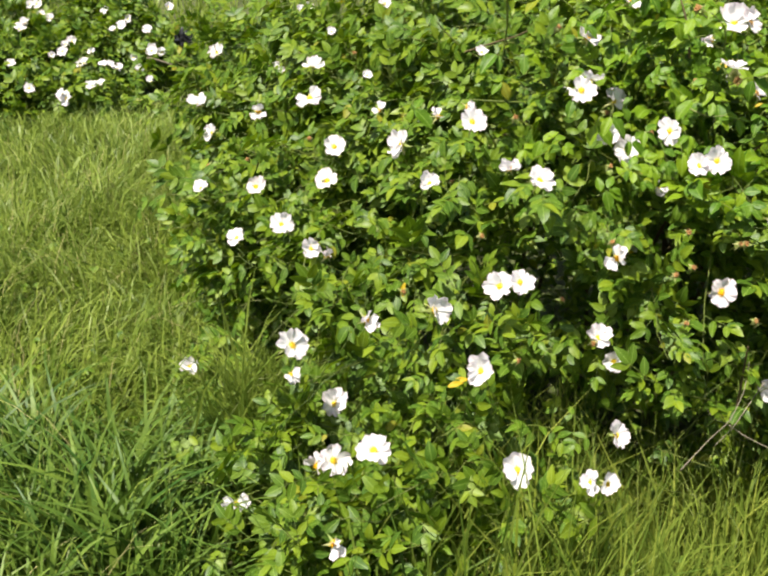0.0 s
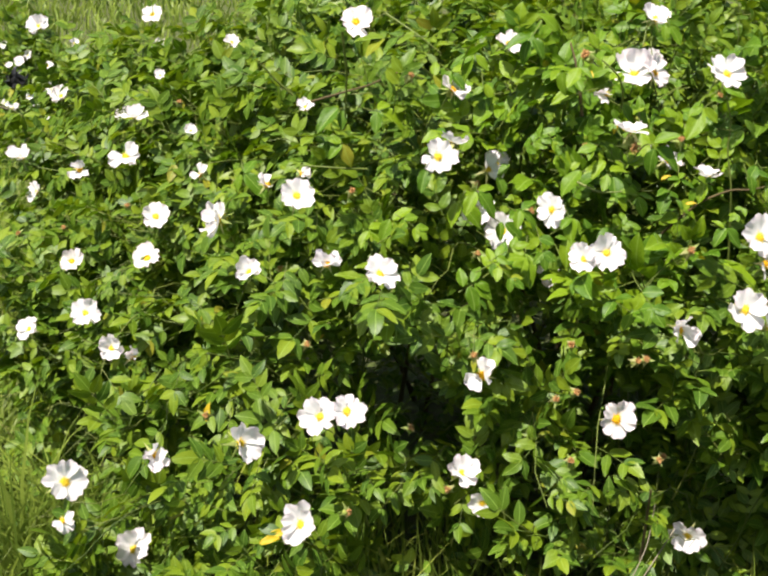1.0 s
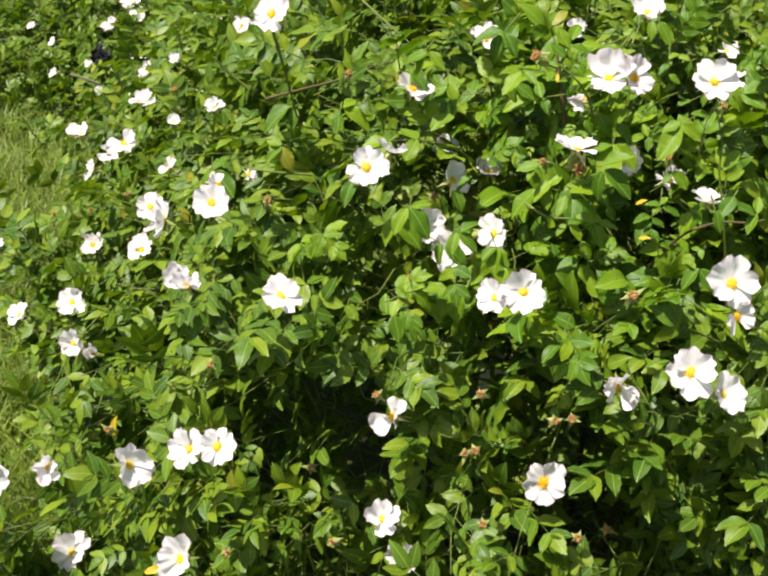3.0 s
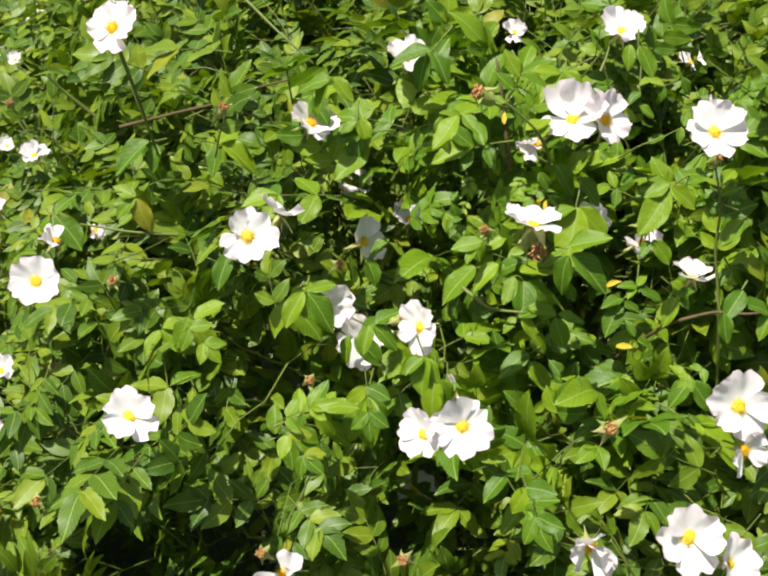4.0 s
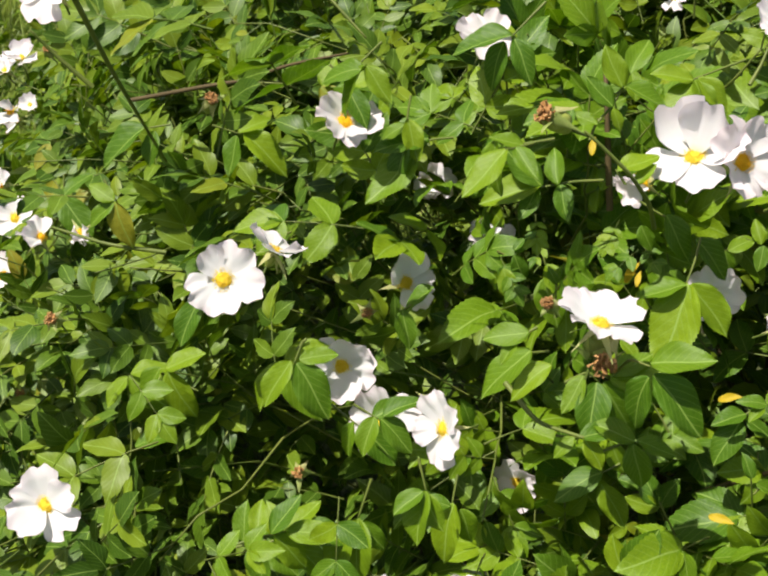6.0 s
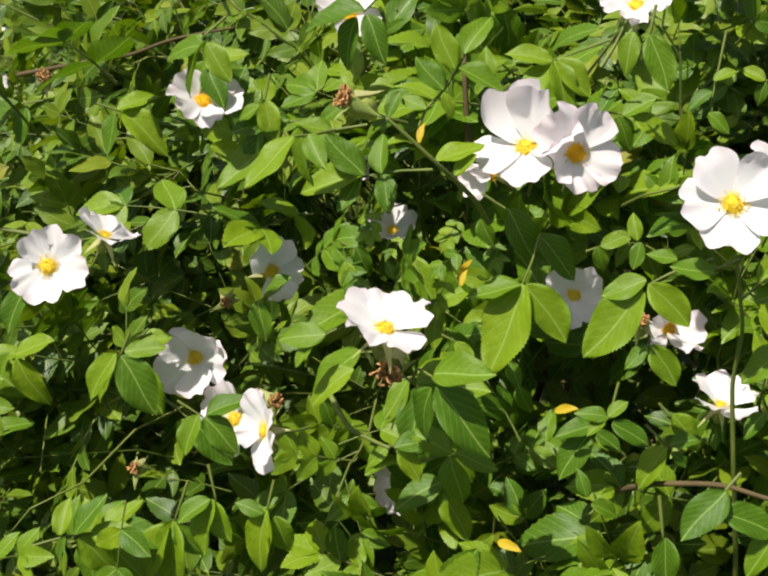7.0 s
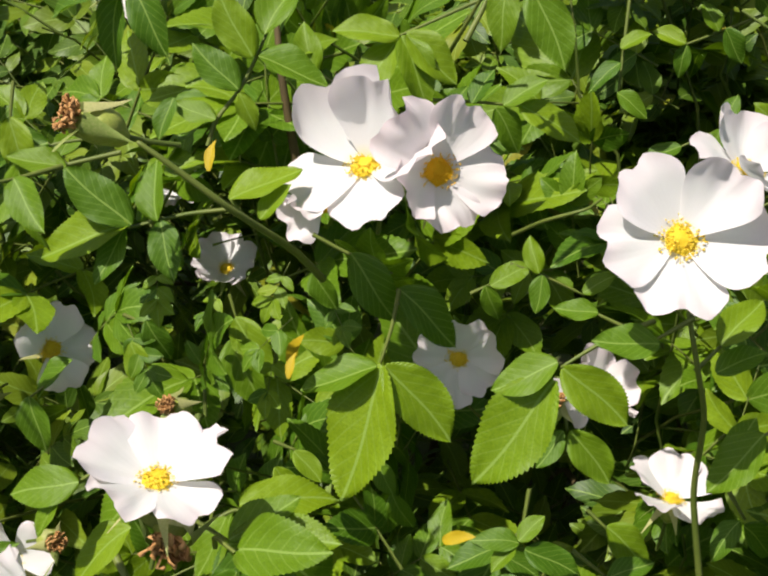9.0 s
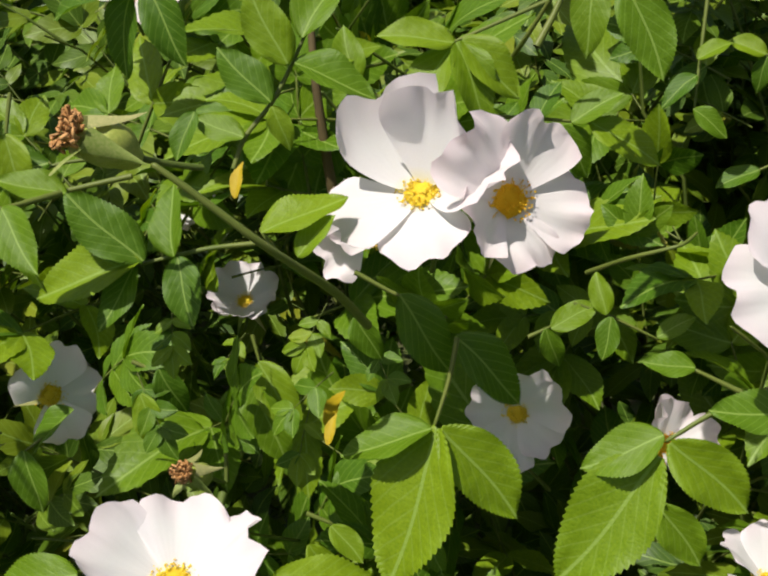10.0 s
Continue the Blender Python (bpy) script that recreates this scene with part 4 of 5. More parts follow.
leaf_spray(((0.588, 1.855, 0.935), (0.597, 1.856, 0.932)), (0.598, 1.853, 0.934, 0.611, 1.849, 0.924), (0.592, 1.847, 0.929, 0.602, 1.845, 0.916))
leaf_spray(((0.559, 1.783, 0.975), (0.554, 1.779, 0.972)), (0.556, 1.776, 0.975, 0.532, 1.766, 0.972), (0.551, 1.772, 0.971, 0.544, 1.761, 0.961))
leaf_spray(((0.448, 1.894, 0.901), (0.44, 1.887, 0.895)), (0.442, 1.884, 0.898, 0.452, 1.872, 0.874), (0.459, 1.9, 0.912, 0.44, 1.887, 0.897))
leaf_spray(((0.616, 1.893, 0.911), (0.624, 1.888, 0.9)), (0.62, 1.886, 0.906, 0.631, 1.878, 0.895), (0.629, 1.881, 0.894, 0.639, 1.877, 0.876))
leaf_spray(((0.69, 1.872, 0.924), (0.69, 1.86, 0.906)), (0.69, 1.857, 0.909, 0.674, 1.85, 0.915), (0.693, 1.856, 0.907, 0.716, 1.861, 0.894), (0.69, 1.857, 0.91, 0.698, 1.868, 0.916), (0.689, 1.855, 0.908, 0.682, 1.845, 0.902))
leaf_spray(((0.697, 1.901, 0.943), (0.699, 1.897, 0.936)), (0.701, 1.894, 0.939, 0.719, 1.891, 0.917), (0.698, 1.893, 0.939, 0.69, 1.881, 0.927))
leaf_spray(((0.712, 1.883, 0.909), (0.721, 1.881, 0.903)), (0.721, 1.879, 0.906, 0.743, 1.878, 0.89))
leaf_spray(((0.682, 2.092, 1.058), (0.684, 2.071, 1.026), (0.685, 2.061, 1.012)), (0.683, 2.069, 1.032, 0.696, 2.076, 1.04), (0.684, 2.065, 1.026, 0.671, 2.052, 1.019), (0.685, 2.057, 1.014, 0.702, 2.055, 1.006))
leaf_spray(((0.745, 2.136, 1.032), (0.728, 2.125, 1.026), (0.71, 2.115, 1.02)), (0.728, 2.121, 1.028, 0.74, 2.12, 1.011), (0.725, 2.12, 1.027, 0.716, 2.124, 1.041), (0.71, 2.111, 1.022, 0.692, 2.112, 1.027), (0.711, 2.111, 1.021, 0.708, 2.104, 1.006))
leaf_spray(((0.757, 2.117, 0.981), (0.736, 2.108, 0.98), (0.716, 2.095, 0.972)), (0.736, 2.105, 0.982, 0.74, 2.121, 0.994), (0.734, 2.103, 0.981, 0.732, 2.092, 0.967), (0.716, 2.091, 0.974, 0.698, 2.08, 0.968))
leaf_spray(((0.653, 1.983, 0.955), (0.667, 1.985, 0.951), (0.688, 1.987, 0.942)), (0.667, 1.982, 0.953, 0.66, 1.99, 0.968), (0.669, 1.982, 0.952, 0.668, 1.973, 0.936), (0.688, 1.984, 0.945, 0.702, 1.992, 0.953))
leaf_spray(((0.638, 1.969, 0.944), (0.646, 1.975, 0.947)), (0.647, 1.971, 0.949, 0.664, 1.986, 0.955), (0.645, 1.97, 0.949, 0.653, 1.966, 0.932))
leaf_spray(((0.566, 1.957, 1.054), (0.583, 1.957, 1.045)), (0.563, 1.954, 1.059, 0.577, 1.969, 1.066), (0.572, 1.952, 1.052, 0.566, 1.96, 1.072))
leaf_spray(((0.573, 1.816, 0.919), (0.585, 1.827, 0.924), (0.593, 1.826, 0.917)), (0.595, 1.823, 0.92, 0.628, 1.826, 0.88), (0.591, 1.822, 0.92, 0.597, 1.797, 0.893), (0.587, 1.825, 0.928, 0.62, 1.844, 0.931), (0.583, 1.82, 0.924, 0.575, 1.804, 0.904))
leaf_spray(((0.557, 1.839, 0.923), (0.545, 1.832, 0.923)), (0.547, 1.83, 0.926, 0.519, 1.808, 0.901))
leaf_spray(((0.407, 1.795, 0.917), (0.405, 1.786, 0.905)), (0.408, 1.783, 0.907, 0.437, 1.775, 0.878), (0.404, 1.783, 0.908, 0.392, 1.764, 0.88), (0.409, 1.786, 0.909, 0.431, 1.8, 0.91))
leaf_spray(((0.448, 1.782, 0.888), (0.464, 1.784, 0.88)), (0.467, 1.782, 0.882, 0.492, 1.781, 0.865), (0.463, 1.781, 0.883, 0.462, 1.764, 0.863), (0.468, 1.784, 0.883, 0.487, 1.8, 0.896))
leaf_spray(((0.448, 1.96, 1.001), (0.432, 1.951, 1.0), (0.426, 1.943, 0.993)), (0.428, 1.94, 0.994, 0.405, 1.898, 0.969), (0.433, 1.948, 1.002, 0.402, 1.922, 0.998))
leaf_spray(((0.524, 1.767, 0.868), (0.525, 1.756, 0.854)), (0.527, 1.754, 0.856, 0.523, 1.733, 0.822), (0.531, 1.754, 0.853, 0.543, 1.751, 0.83), (0.525, 1.752, 0.855, 0.51, 1.747, 0.862))
leaf_spray(((0.414, 1.71, 0.815), (0.426, 1.721, 0.82), (0.434, 1.727, 0.823)), (0.436, 1.725, 0.827, 0.471, 1.734, 0.825), (0.429, 1.719, 0.824, 0.44, 1.746, 0.837), (0.427, 1.718, 0.823, 0.413, 1.725, 0.841), (0.434, 1.719, 0.82, 0.464, 1.72, 0.8))
leaf_spray(((0.611, 1.848, 0.843), (0.6, 1.838, 0.838)), (0.601, 1.836, 0.841, 0.576, 1.813, 0.833), (0.603, 1.832, 0.835, 0.623, 1.826, 0.808), (0.602, 1.849, 0.858, 0.617, 1.846, 0.836))
leaf_spray(((0.692, 1.887, 0.894), (0.679, 1.874, 0.885)), (0.678, 1.868, 0.885, 0.667, 1.846, 0.863), (0.681, 1.87, 0.886, 0.698, 1.871, 0.875), (0.68, 1.872, 0.888, 0.661, 1.857, 0.888))
leaf_spray(((0.711, 1.857, 0.912), (0.725, 1.857, 0.902)), (0.725, 1.853, 0.904, 0.713, 1.838, 0.882), (0.726, 1.854, 0.905, 0.741, 1.863, 0.912), (0.728, 1.853, 0.902, 0.738, 1.853, 0.894))
leaf_spray(((0.739, 1.748, 0.964), (0.745, 1.74, 0.948)), (0.746, 1.737, 0.951, 0.753, 1.73, 0.929))
leaf_spray(((0.768, 1.786, 0.958), (0.763, 1.778, 0.951), (0.764, 1.773, 0.944)), (0.764, 1.775, 0.954, 0.752, 1.752, 0.938), (0.765, 1.77, 0.946, 0.791, 1.779, 0.934), (0.79, 1.776, 0.936, 0.779, 1.764, 0.918), (0.79, 1.776, 0.937, 0.791, 1.79, 0.952))
leaf_spray(((0.698, 1.831, 0.869), (0.694, 1.826, 0.864)), (0.694, 1.826, 0.872, 0.71, 1.833, 0.863), (0.691, 1.827, 0.875, 0.683, 1.83, 0.889))
leaf_spray(((0.764, 1.886, 0.932), (0.771, 1.883, 0.923)), (0.762, 1.888, 0.943, 0.769, 1.902, 0.958), (0.769, 1.878, 0.926, 0.76, 1.865, 0.917), (0.771, 1.878, 0.924, 0.786, 1.88, 0.911))
leaf_spray(((0.394, 1.827, 0.896), (0.384, 1.812, 0.882)), (0.386, 1.809, 0.883, 0.418, 1.799, 0.851), (0.384, 1.809, 0.884, 0.373, 1.786, 0.858), (0.386, 1.81, 0.885, 0.409, 1.835, 0.89))
leaf_spray(((0.425, 1.797, 0.871), (0.445, 1.798, 0.858)), (0.448, 1.796, 0.86, 0.473, 1.797, 0.833), (0.443, 1.795, 0.862, 0.438, 1.784, 0.839), (0.454, 1.801, 0.864, 0.473, 1.819, 0.877))
leaf_spray(((0.34, 1.796, 0.946), (0.336, 1.787, 0.935)), (0.338, 1.785, 0.937, 0.333, 1.765, 0.91))
leaf_spray(((0.274, 1.77, 0.78), (0.274, 1.782, 0.796), (0.26, 1.804, 0.839)), (0.278, 1.78, 0.799, 0.299, 1.801, 0.808), (0.263, 1.802, 0.842, 0.297, 1.805, 0.822), (0.262, 1.802, 0.842, 0.253, 1.783, 0.824), (0.264, 1.804, 0.844, 0.288, 1.82, 0.852))
leaf_spray(((0.403, 1.684, 0.833), (0.422, 1.697, 0.839), (0.438, 1.706, 0.842)), (0.439, 1.704, 0.845, 0.47, 1.712, 0.843), (0.431, 1.699, 0.844, 0.44, 1.717, 0.865), (0.423, 1.695, 0.843, 0.419, 1.711, 0.858), (0.433, 1.699, 0.842, 0.455, 1.704, 0.82), (0.426, 1.696, 0.842, 0.424, 1.687, 0.826))
leaf_spray(((0.513, 1.723, 0.911), (0.521, 1.716, 0.895)), (0.522, 1.713, 0.898, 0.522, 1.696, 0.87), (0.521, 1.712, 0.897, 0.536, 1.705, 0.879), (0.52, 1.712, 0.898, 0.508, 1.697, 0.889))
leaf_spray(((0.061, 2.009, 0.876), (0.065, 1.999, 0.858)), (0.068, 1.995, 0.859, 0.101, 1.983, 0.824), (0.061, 1.994, 0.859, 0.054, 1.98, 0.837), (0.068, 1.996, 0.861, 0.078, 2.023, 0.88))
leaf_spray(((0.247, 1.966, 0.973), (0.269, 1.972, 0.967)), (0.273, 1.97, 0.968, 0.313, 1.971, 0.945), (0.269, 1.969, 0.97, 0.289, 1.993, 0.982), (0.268, 1.967, 0.967, 0.266, 1.952, 0.938))
leaf_spray(((0.228, 1.937, 0.981), (0.214, 1.929, 0.979)), (0.214, 1.925, 0.981, 0.182, 1.901, 0.956), (0.22, 1.926, 0.978, 0.221, 1.913, 0.953))
leaf_spray(((0.417, 1.953, 1.03), (0.418, 1.944, 1.016), (0.421, 1.935, 1.0)), (0.422, 1.931, 1.002, 0.421, 1.919, 0.975), (0.42, 1.94, 1.017, 0.435, 1.929, 0.992), (0.419, 1.938, 1.014, 0.404, 1.928, 1.005))
leaf_spray(((0.357, 1.952, 1.012), (0.348, 1.956, 1.023)), (0.348, 1.952, 1.025, 0.376, 1.948, 1.005), (0.35, 1.953, 1.025, 0.35, 1.967, 1.045), (0.351, 1.953, 1.025, 0.383, 1.975, 1.024))
leaf_spray(((0.577, 1.785, 0.902), (0.59, 1.79, 0.901)), (0.591, 1.787, 0.903, 0.611, 1.803, 0.908), (0.588, 1.786, 0.903, 0.578, 1.775, 0.895), (0.594, 1.788, 0.902, 0.607, 1.787, 0.883))
leaf_spray(((0.355, 1.953, 1.043), (0.372, 1.95, 1.032)), (0.373, 1.946, 1.033, 0.359, 1.933, 1.007), (0.375, 1.946, 1.033, 0.396, 1.957, 1.044), (0.374, 1.944, 1.03, 0.393, 1.93, 1.01))
leaf_spray(((0.385, 1.733, 0.784), (0.407, 1.741, 0.793)), (0.407, 1.738, 0.796, 0.431, 1.737, 0.785), (0.406, 1.737, 0.794, 0.432, 1.73, 0.779), (0.403, 1.738, 0.797, 0.412, 1.754, 0.817), (0.391, 1.733, 0.792, 0.387, 1.746, 0.815), (0.4, 1.735, 0.792, 0.407, 1.725, 0.76))
leaf_spray(((0.291, 1.803, 0.853), (0.32, 1.803, 0.846)), (0.292, 1.801, 0.859, 0.278, 1.788, 0.832), (0.298, 1.801, 0.857, 0.319, 1.793, 0.824), (0.296, 1.802, 0.859, 0.323, 1.813, 0.873))
leaf_spray(((0.473, 1.753, 0.858), (0.47, 1.74, 0.836)), (0.471, 1.737, 0.838, 0.479, 1.72, 0.796), (0.469, 1.735, 0.835, 0.454, 1.719, 0.799), (0.473, 1.736, 0.837, 0.492, 1.734, 0.82))
leaf_spray(((0.601, 1.791, 0.892), (0.621, 1.8, 0.902)), (0.621, 1.796, 0.904, 0.595, 1.795, 0.91), (0.621, 1.795, 0.902, 0.631, 1.788, 0.875), (0.623, 1.797, 0.904, 0.647, 1.803, 0.898))
leaf_spray(((0.716, 1.775, 0.873), (0.738, 1.775, 0.867)), (0.737, 1.772, 0.869, 0.718, 1.761, 0.848), (0.737, 1.771, 0.868, 0.762, 1.77, 0.843), (0.733, 1.771, 0.869, 0.719, 1.78, 0.879))
leaf_spray(((0.209, 1.872, 0.959), (0.223, 1.866, 0.945)), (0.224, 1.863, 0.946, 0.238, 1.851, 0.917), (0.222, 1.863, 0.946, 0.205, 1.851, 0.928), (0.222, 1.864, 0.948, 0.2, 1.863, 0.958))


leaf_spray(((0.405, 1.925, 1.075), (0.398, 1.908, 1.066)), (0.401, 1.905, 1.064, 0.384, 1.898, 1.030), (0.401, 1.905, 1.062, 0.368, 1.902, 1.056), (0.403, 1.905, 1.064, 0.424, 1.900, 1.045))
leaf_spray(((0.50, 1.98, 1.10), (0.484, 1.960, 1.080)), (0.484, 1.960, 1.080, 0.445, 1.950, 1.071), (0.480, 1.958, 1.076, 0.472, 1.945, 1.046), (0.486, 1.960, 1.078, 0.505, 1.948, 1.055))


def outline(heart, tips, axes, kernel):
    """The bush's radius by direction: an ellipsoid drawn in or out to the flowers that it carries."""
    rel = np.array(tips) - heart
    far = np.linalg.norm(rel, axis=1)
    way = rel / far[:, None]

    def radius(d):
        w = np.exp(-((np.arccos(np.clip(d @ way.T, -1, 1)) / radians(kernel)) ** 2))
        base = 1 / np.sqrt(((d / np.array(axes)) ** 2).sum(1))
        return (w @ far + base * 0.15) / (w.sum(1) + 0.15)

    return radius


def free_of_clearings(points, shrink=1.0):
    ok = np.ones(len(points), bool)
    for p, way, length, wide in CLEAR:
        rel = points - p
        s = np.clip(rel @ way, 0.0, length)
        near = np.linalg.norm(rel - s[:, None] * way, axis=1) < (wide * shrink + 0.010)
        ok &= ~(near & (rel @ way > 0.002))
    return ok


HOLLOWS = (  # shady hollows under the overhanging shoots: centre and half widths
    ((-0.03, 1.80, 0.56), (0.09, 0.12, 0.08)),
    ((0.31, 1.73, 0.66), (0.09, 0.10, 0.075)),
    ((0.385, 1.80, 0.80), (0.075, 0.11, 0.08)),
    ((0.60, 1.77, 0.49), (0.21, 0.10, 0.11)),
    ((0.63, 1.74, 0.60), (0.08, 0.12, 0.08)),
    ((0.68, 1.95, 0.86), (0.07, 0.09, 0.06)),
)


def in_hollow(points, share=1.0):
    inside = np.zeros(len(points), bool)
    for centre, half in HOLLOWS:
        inside |= np.linalg.norm((points - centre) / (np.array(half) * share), axis=1) < 1
    return inside


def grow(thing, heart, radius, shoots, view_share, singles, size_range, low=0.02):
    """Shoots that arch out to the bush's outline with leaves along them, and leaves inside."""
    d = unit(rng.normal(size=(shoots * 3, 3)))
    d = d[d[:, 2] > -0.42]
    seen = (d[:, 1] < 0.25) & (d[:, 0] < 0.55)
    keep = seen | (rng.uniform(size=len(d)) < view_share)
    d = d[keep][:shoots]
    r = radius(d)
    # clumps and hollows
    lumps = np.array([noise.noise(Vector(v * 7.5)) + 0.5 * noise.noise(Vector(v * 16)) for v in d])
    full = lumps > rng.uniform(-0.40, 0.08, len(d))
    d, r, lumps = d[full], r[full], lumps[full]
    tip = heart + d * (r * np.clip(0.93 + 0.07 * lumps + rng.uniform(-0.05, 0.04, len(d)), 0.8, 1.0))[:, None]
    # and a few shoots round every flower
    own = np.concatenate([np.repeat(np.array(TIPS[thing.name]), 2, axis=0), np.repeat(np.array(TIPS[thing.name][-BARE:]), 13 if thing is bush else 1, axis=0)])
    own = own + rng.normal(size=own.shape) * np.where(np.arange(len(own)) < 2 * len(TIPS[thing.name]), 0.045, 0.075)[:, None]
    own = own - unit(own - heart) * rng.uniform(0.05, 0.10, len(own))[:, None]
    tip = np.concatenate([tip, own])
    tip = tip[tip[:, 2] > soil(tip[:, 0], tip[:, 1]) + 0.06]
    if thing is bush:
        tip = tip[tip[:, 0] > -0.68]
    # a thin stretch in the crown
    thin = np.linalg.norm((tip - (0.44, 2.22, 1.0)) / (0.30, 0.28, 0.24), axis=1) < 1
    tip = tip[~thin | (rng.uniform(size=len(tip)) > 0.40)]
    # open, shady gaps behind the long sprays
    gap = np.linalg.norm((tip - (0.62, 1.97, 0.90)) / (0.34, 0.30, 0.32), axis=1) < 1
    hollow = in_hollow(tip)
    tip, gap = tip[~hollow], gap[~hollow]
    lump = np.array([noise.noise(Vector(p * 11)) for p in tip])
    tip = tip[~gap | (lump > rng.uniform(-0.28, 0.10, len(tip)))]
    stems = Pile()
    base, along, normal, lines = [], [], [], []
    for p in tip:
        out = unit(p - heart)
        start = p - out * rng.uniform(0.22, 0.34) + rng.normal(size=3) * 0.09 - (0, 0, rng.uniform(0.02, 0.14))
        start[2] = max(start[2], soil(start[0], start[1]) + 0.02)
        bend = (p + start) / 2 + np.array((0, 0, rng.uniform(0.0, 0.08))) + rng.normal(size=3) * 0.05
        line = bezier(start, bend, p, 8)
        line[1:-1] += rng.normal(size=(6, 3)) * 0.006
        lines.append(line)
        count = 6
        for k in range(count):
            s = 0.30 + 0.70 * (k + rng.uniform(0, 0.6)) / count
            i = min(int(s * 7), 6)
            at = line[i] + (line[i + 1] - line[i]) * (s * 7 - i)
            go = unit(line[i + 1] - line[i])
            side = unit(np.cross(go, rng.normal(size=3)))
            base.append(at)
            along.append(unit(go * 0.45 + side * 0.8 + out * 0.35 + (0, 0, 0.05)))
            normal.append(unit(np.array((0, -0.1, 0.72)) + out * 0.62 + rng.normal(size=3) * 0.36))
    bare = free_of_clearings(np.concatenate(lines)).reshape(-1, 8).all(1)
    for line, shows in zip(lines, bare):
        if shows:
            tube(stems, line, np.linspace(0.0014, 0.0007, 8), 3, 0)
    # scattered inner leaves
    d = unit(rng.normal(size=(singles * 2, 3)))
    d = d[d[:, 2] > -0.3][:singles]
    inner = heart + d * (radius(d) * rng.uniform(0.56, 0.92, len(d)))[:, None]
    deep = unit(rng.normal(size=(singles // 2, 3)))
    inner = np.concatenate([inner, heart + deep * (radius(deep) * rng.uniform(0.25, 0.58, len(deep)))[:, None]])
    inner = inner[inner[:, 2] > soil(inner[:, 0], inner[:, 1]) + 0.03]
    base = np.concatenate([np.array(base), inner])
    along = np.concatenate([np.array(along), unit(rng.normal(size=inner.shape))])
    normal = np.concatenate([np.array(normal), unit(rng.normal(size=inner.shape) * 0.6 + (0, 0, 1))])
    size = rng.uniform(*size_range, len(base))
    tips = base + along * size[:, None]
    mid = base + along * size[:, None] * 0.5
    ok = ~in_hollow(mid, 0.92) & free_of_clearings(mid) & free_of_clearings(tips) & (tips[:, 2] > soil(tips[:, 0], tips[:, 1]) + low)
    # a notch where the meadow reaches in
    ok &= np.linalg.norm((mid - (-0.275, 1.82, 0.44)) / (0.165, 0.20, 0.16), axis=1) > 1
    # the bush stands clear of the ground where grass grows in under it
    ok &= ~((mid[:, 0] > 0.36) & (mid[:, 1] < 1.76) & (mid[:, 2] < 0.43))
    fall = mid - np.array(SUN_TO) * ((mid[:, 2:] - 0.25) / SUN_TO.z)
    ok &= ~((fall[:, 0] > 0.42) & (fall[:, 1] < 1.68) & (mid[:, 2] < 0.60))
    return stems, base[ok], along[ok], normal[ok], size[ok]


# leafy shoots without flowers, where the bush runs out into the meadow
TIPS[bush.name] += [(-0.59, 2.76, 0.70), (-0.52, 2.93, 0.82), (-0.42, 2.69, 0.76), (-0.58, 2.63, 0.66), (-0.48, 2.35, 0.63), (-0.44, 2.23, 0.57), (-0.39, 2.11, 0.52), (-0.33, 2.67, 0.82), (-0.25, 2.61, 0.88), (-0.42, 2.90, 0.86), (-0.60, 2.95, 0.75), (-0.29, 1.70, 0.29), (-0.27, 1.64, 0.27), (-0.24, 1.54, 0.25), (-0.21, 1.46, 0.24), (-0.16, 1.39, 0.25), (-0.11, 1.41, 0.28), (-0.16, 1.52, 0.30), (-0.06, 1.33, 0.29)]
BARE = 19
TIPS[bush_left.name] += [(-2.9, 5.6, 0.35), (-2.6, 5.3, 0.20), (-2.0, 5.2, 0.12), (-1.5, 5.3, 0.10), (-1.2, 5.9, 0.25), (-1.1, 6.2, 0.30), (-1.7, 6.4, 0.45), (-2.4, 6.4, 0.5), (-3.0, 6.2, 0.5)]
for where in OVERHEAD:
    foot, end = np.array(where[1:4]), np.array(where[4:7])
    if free_of_clearings(np.stack([foot * 0.6 + end * 0.4, foot * 0.2 + end * 0.8, end])).all():
        near_leaf(*where)
main_radius = outline(HEART, TIPS[bush.name], (1.35, 1.15, 0.78), 8)
stems, base, along, normal, size = grow(bush, HEART, main_radius, 2600, 0.10, 2700, (0.058, 0.100))
under("twig", stems.mesh("twig", (STEM,)), bush, kind="stuff")
# the leaves round the spot that the walk ends at are parts of their own
spot = np.array((0.60, 1.86, 0.98))
order = np.argsort(np.linalg.norm((base - spot) * (1, 0.8, 1), axis=1))
near, middle, rest = order[:195], order[195:1300], order[1300:]
for k in near:
    tip = base[k] + along[k] * size[k]
    m = leaf_frames(base[k : k + 1], along[k : k + 1], normal[k : k + 1], size[k : k + 1])[0]
    under("leaf", NEAR_LEAVES[k % len(NEAR_LEAVES)], bush, Matrix.Translation(base[k]) @ Matrix(m.tolist()).to_4x4())
foliage("foliage", base[middle], along[middle], normal[middle], size[middle], bush, LEAF, shapes=MID_LEAVES)
for some, shapes in ((rest[:4500], FAR_LEAVES), (rest[4500:], PLAIN_LEAVES)):
    foliage("foliage", base[some], along[some], normal[some], size[some], bush, LEAF, shapes=shapes)

left_radius = outline(LEFT_HEART, TIPS[bush_left.name], (1.15, 0.70, 0.50), 14)
stems, base, along, normal, size = grow(bush_left, LEFT_HEART, left_radius, 750, 0.5, 400, (0.09, 0.15), 0.02)
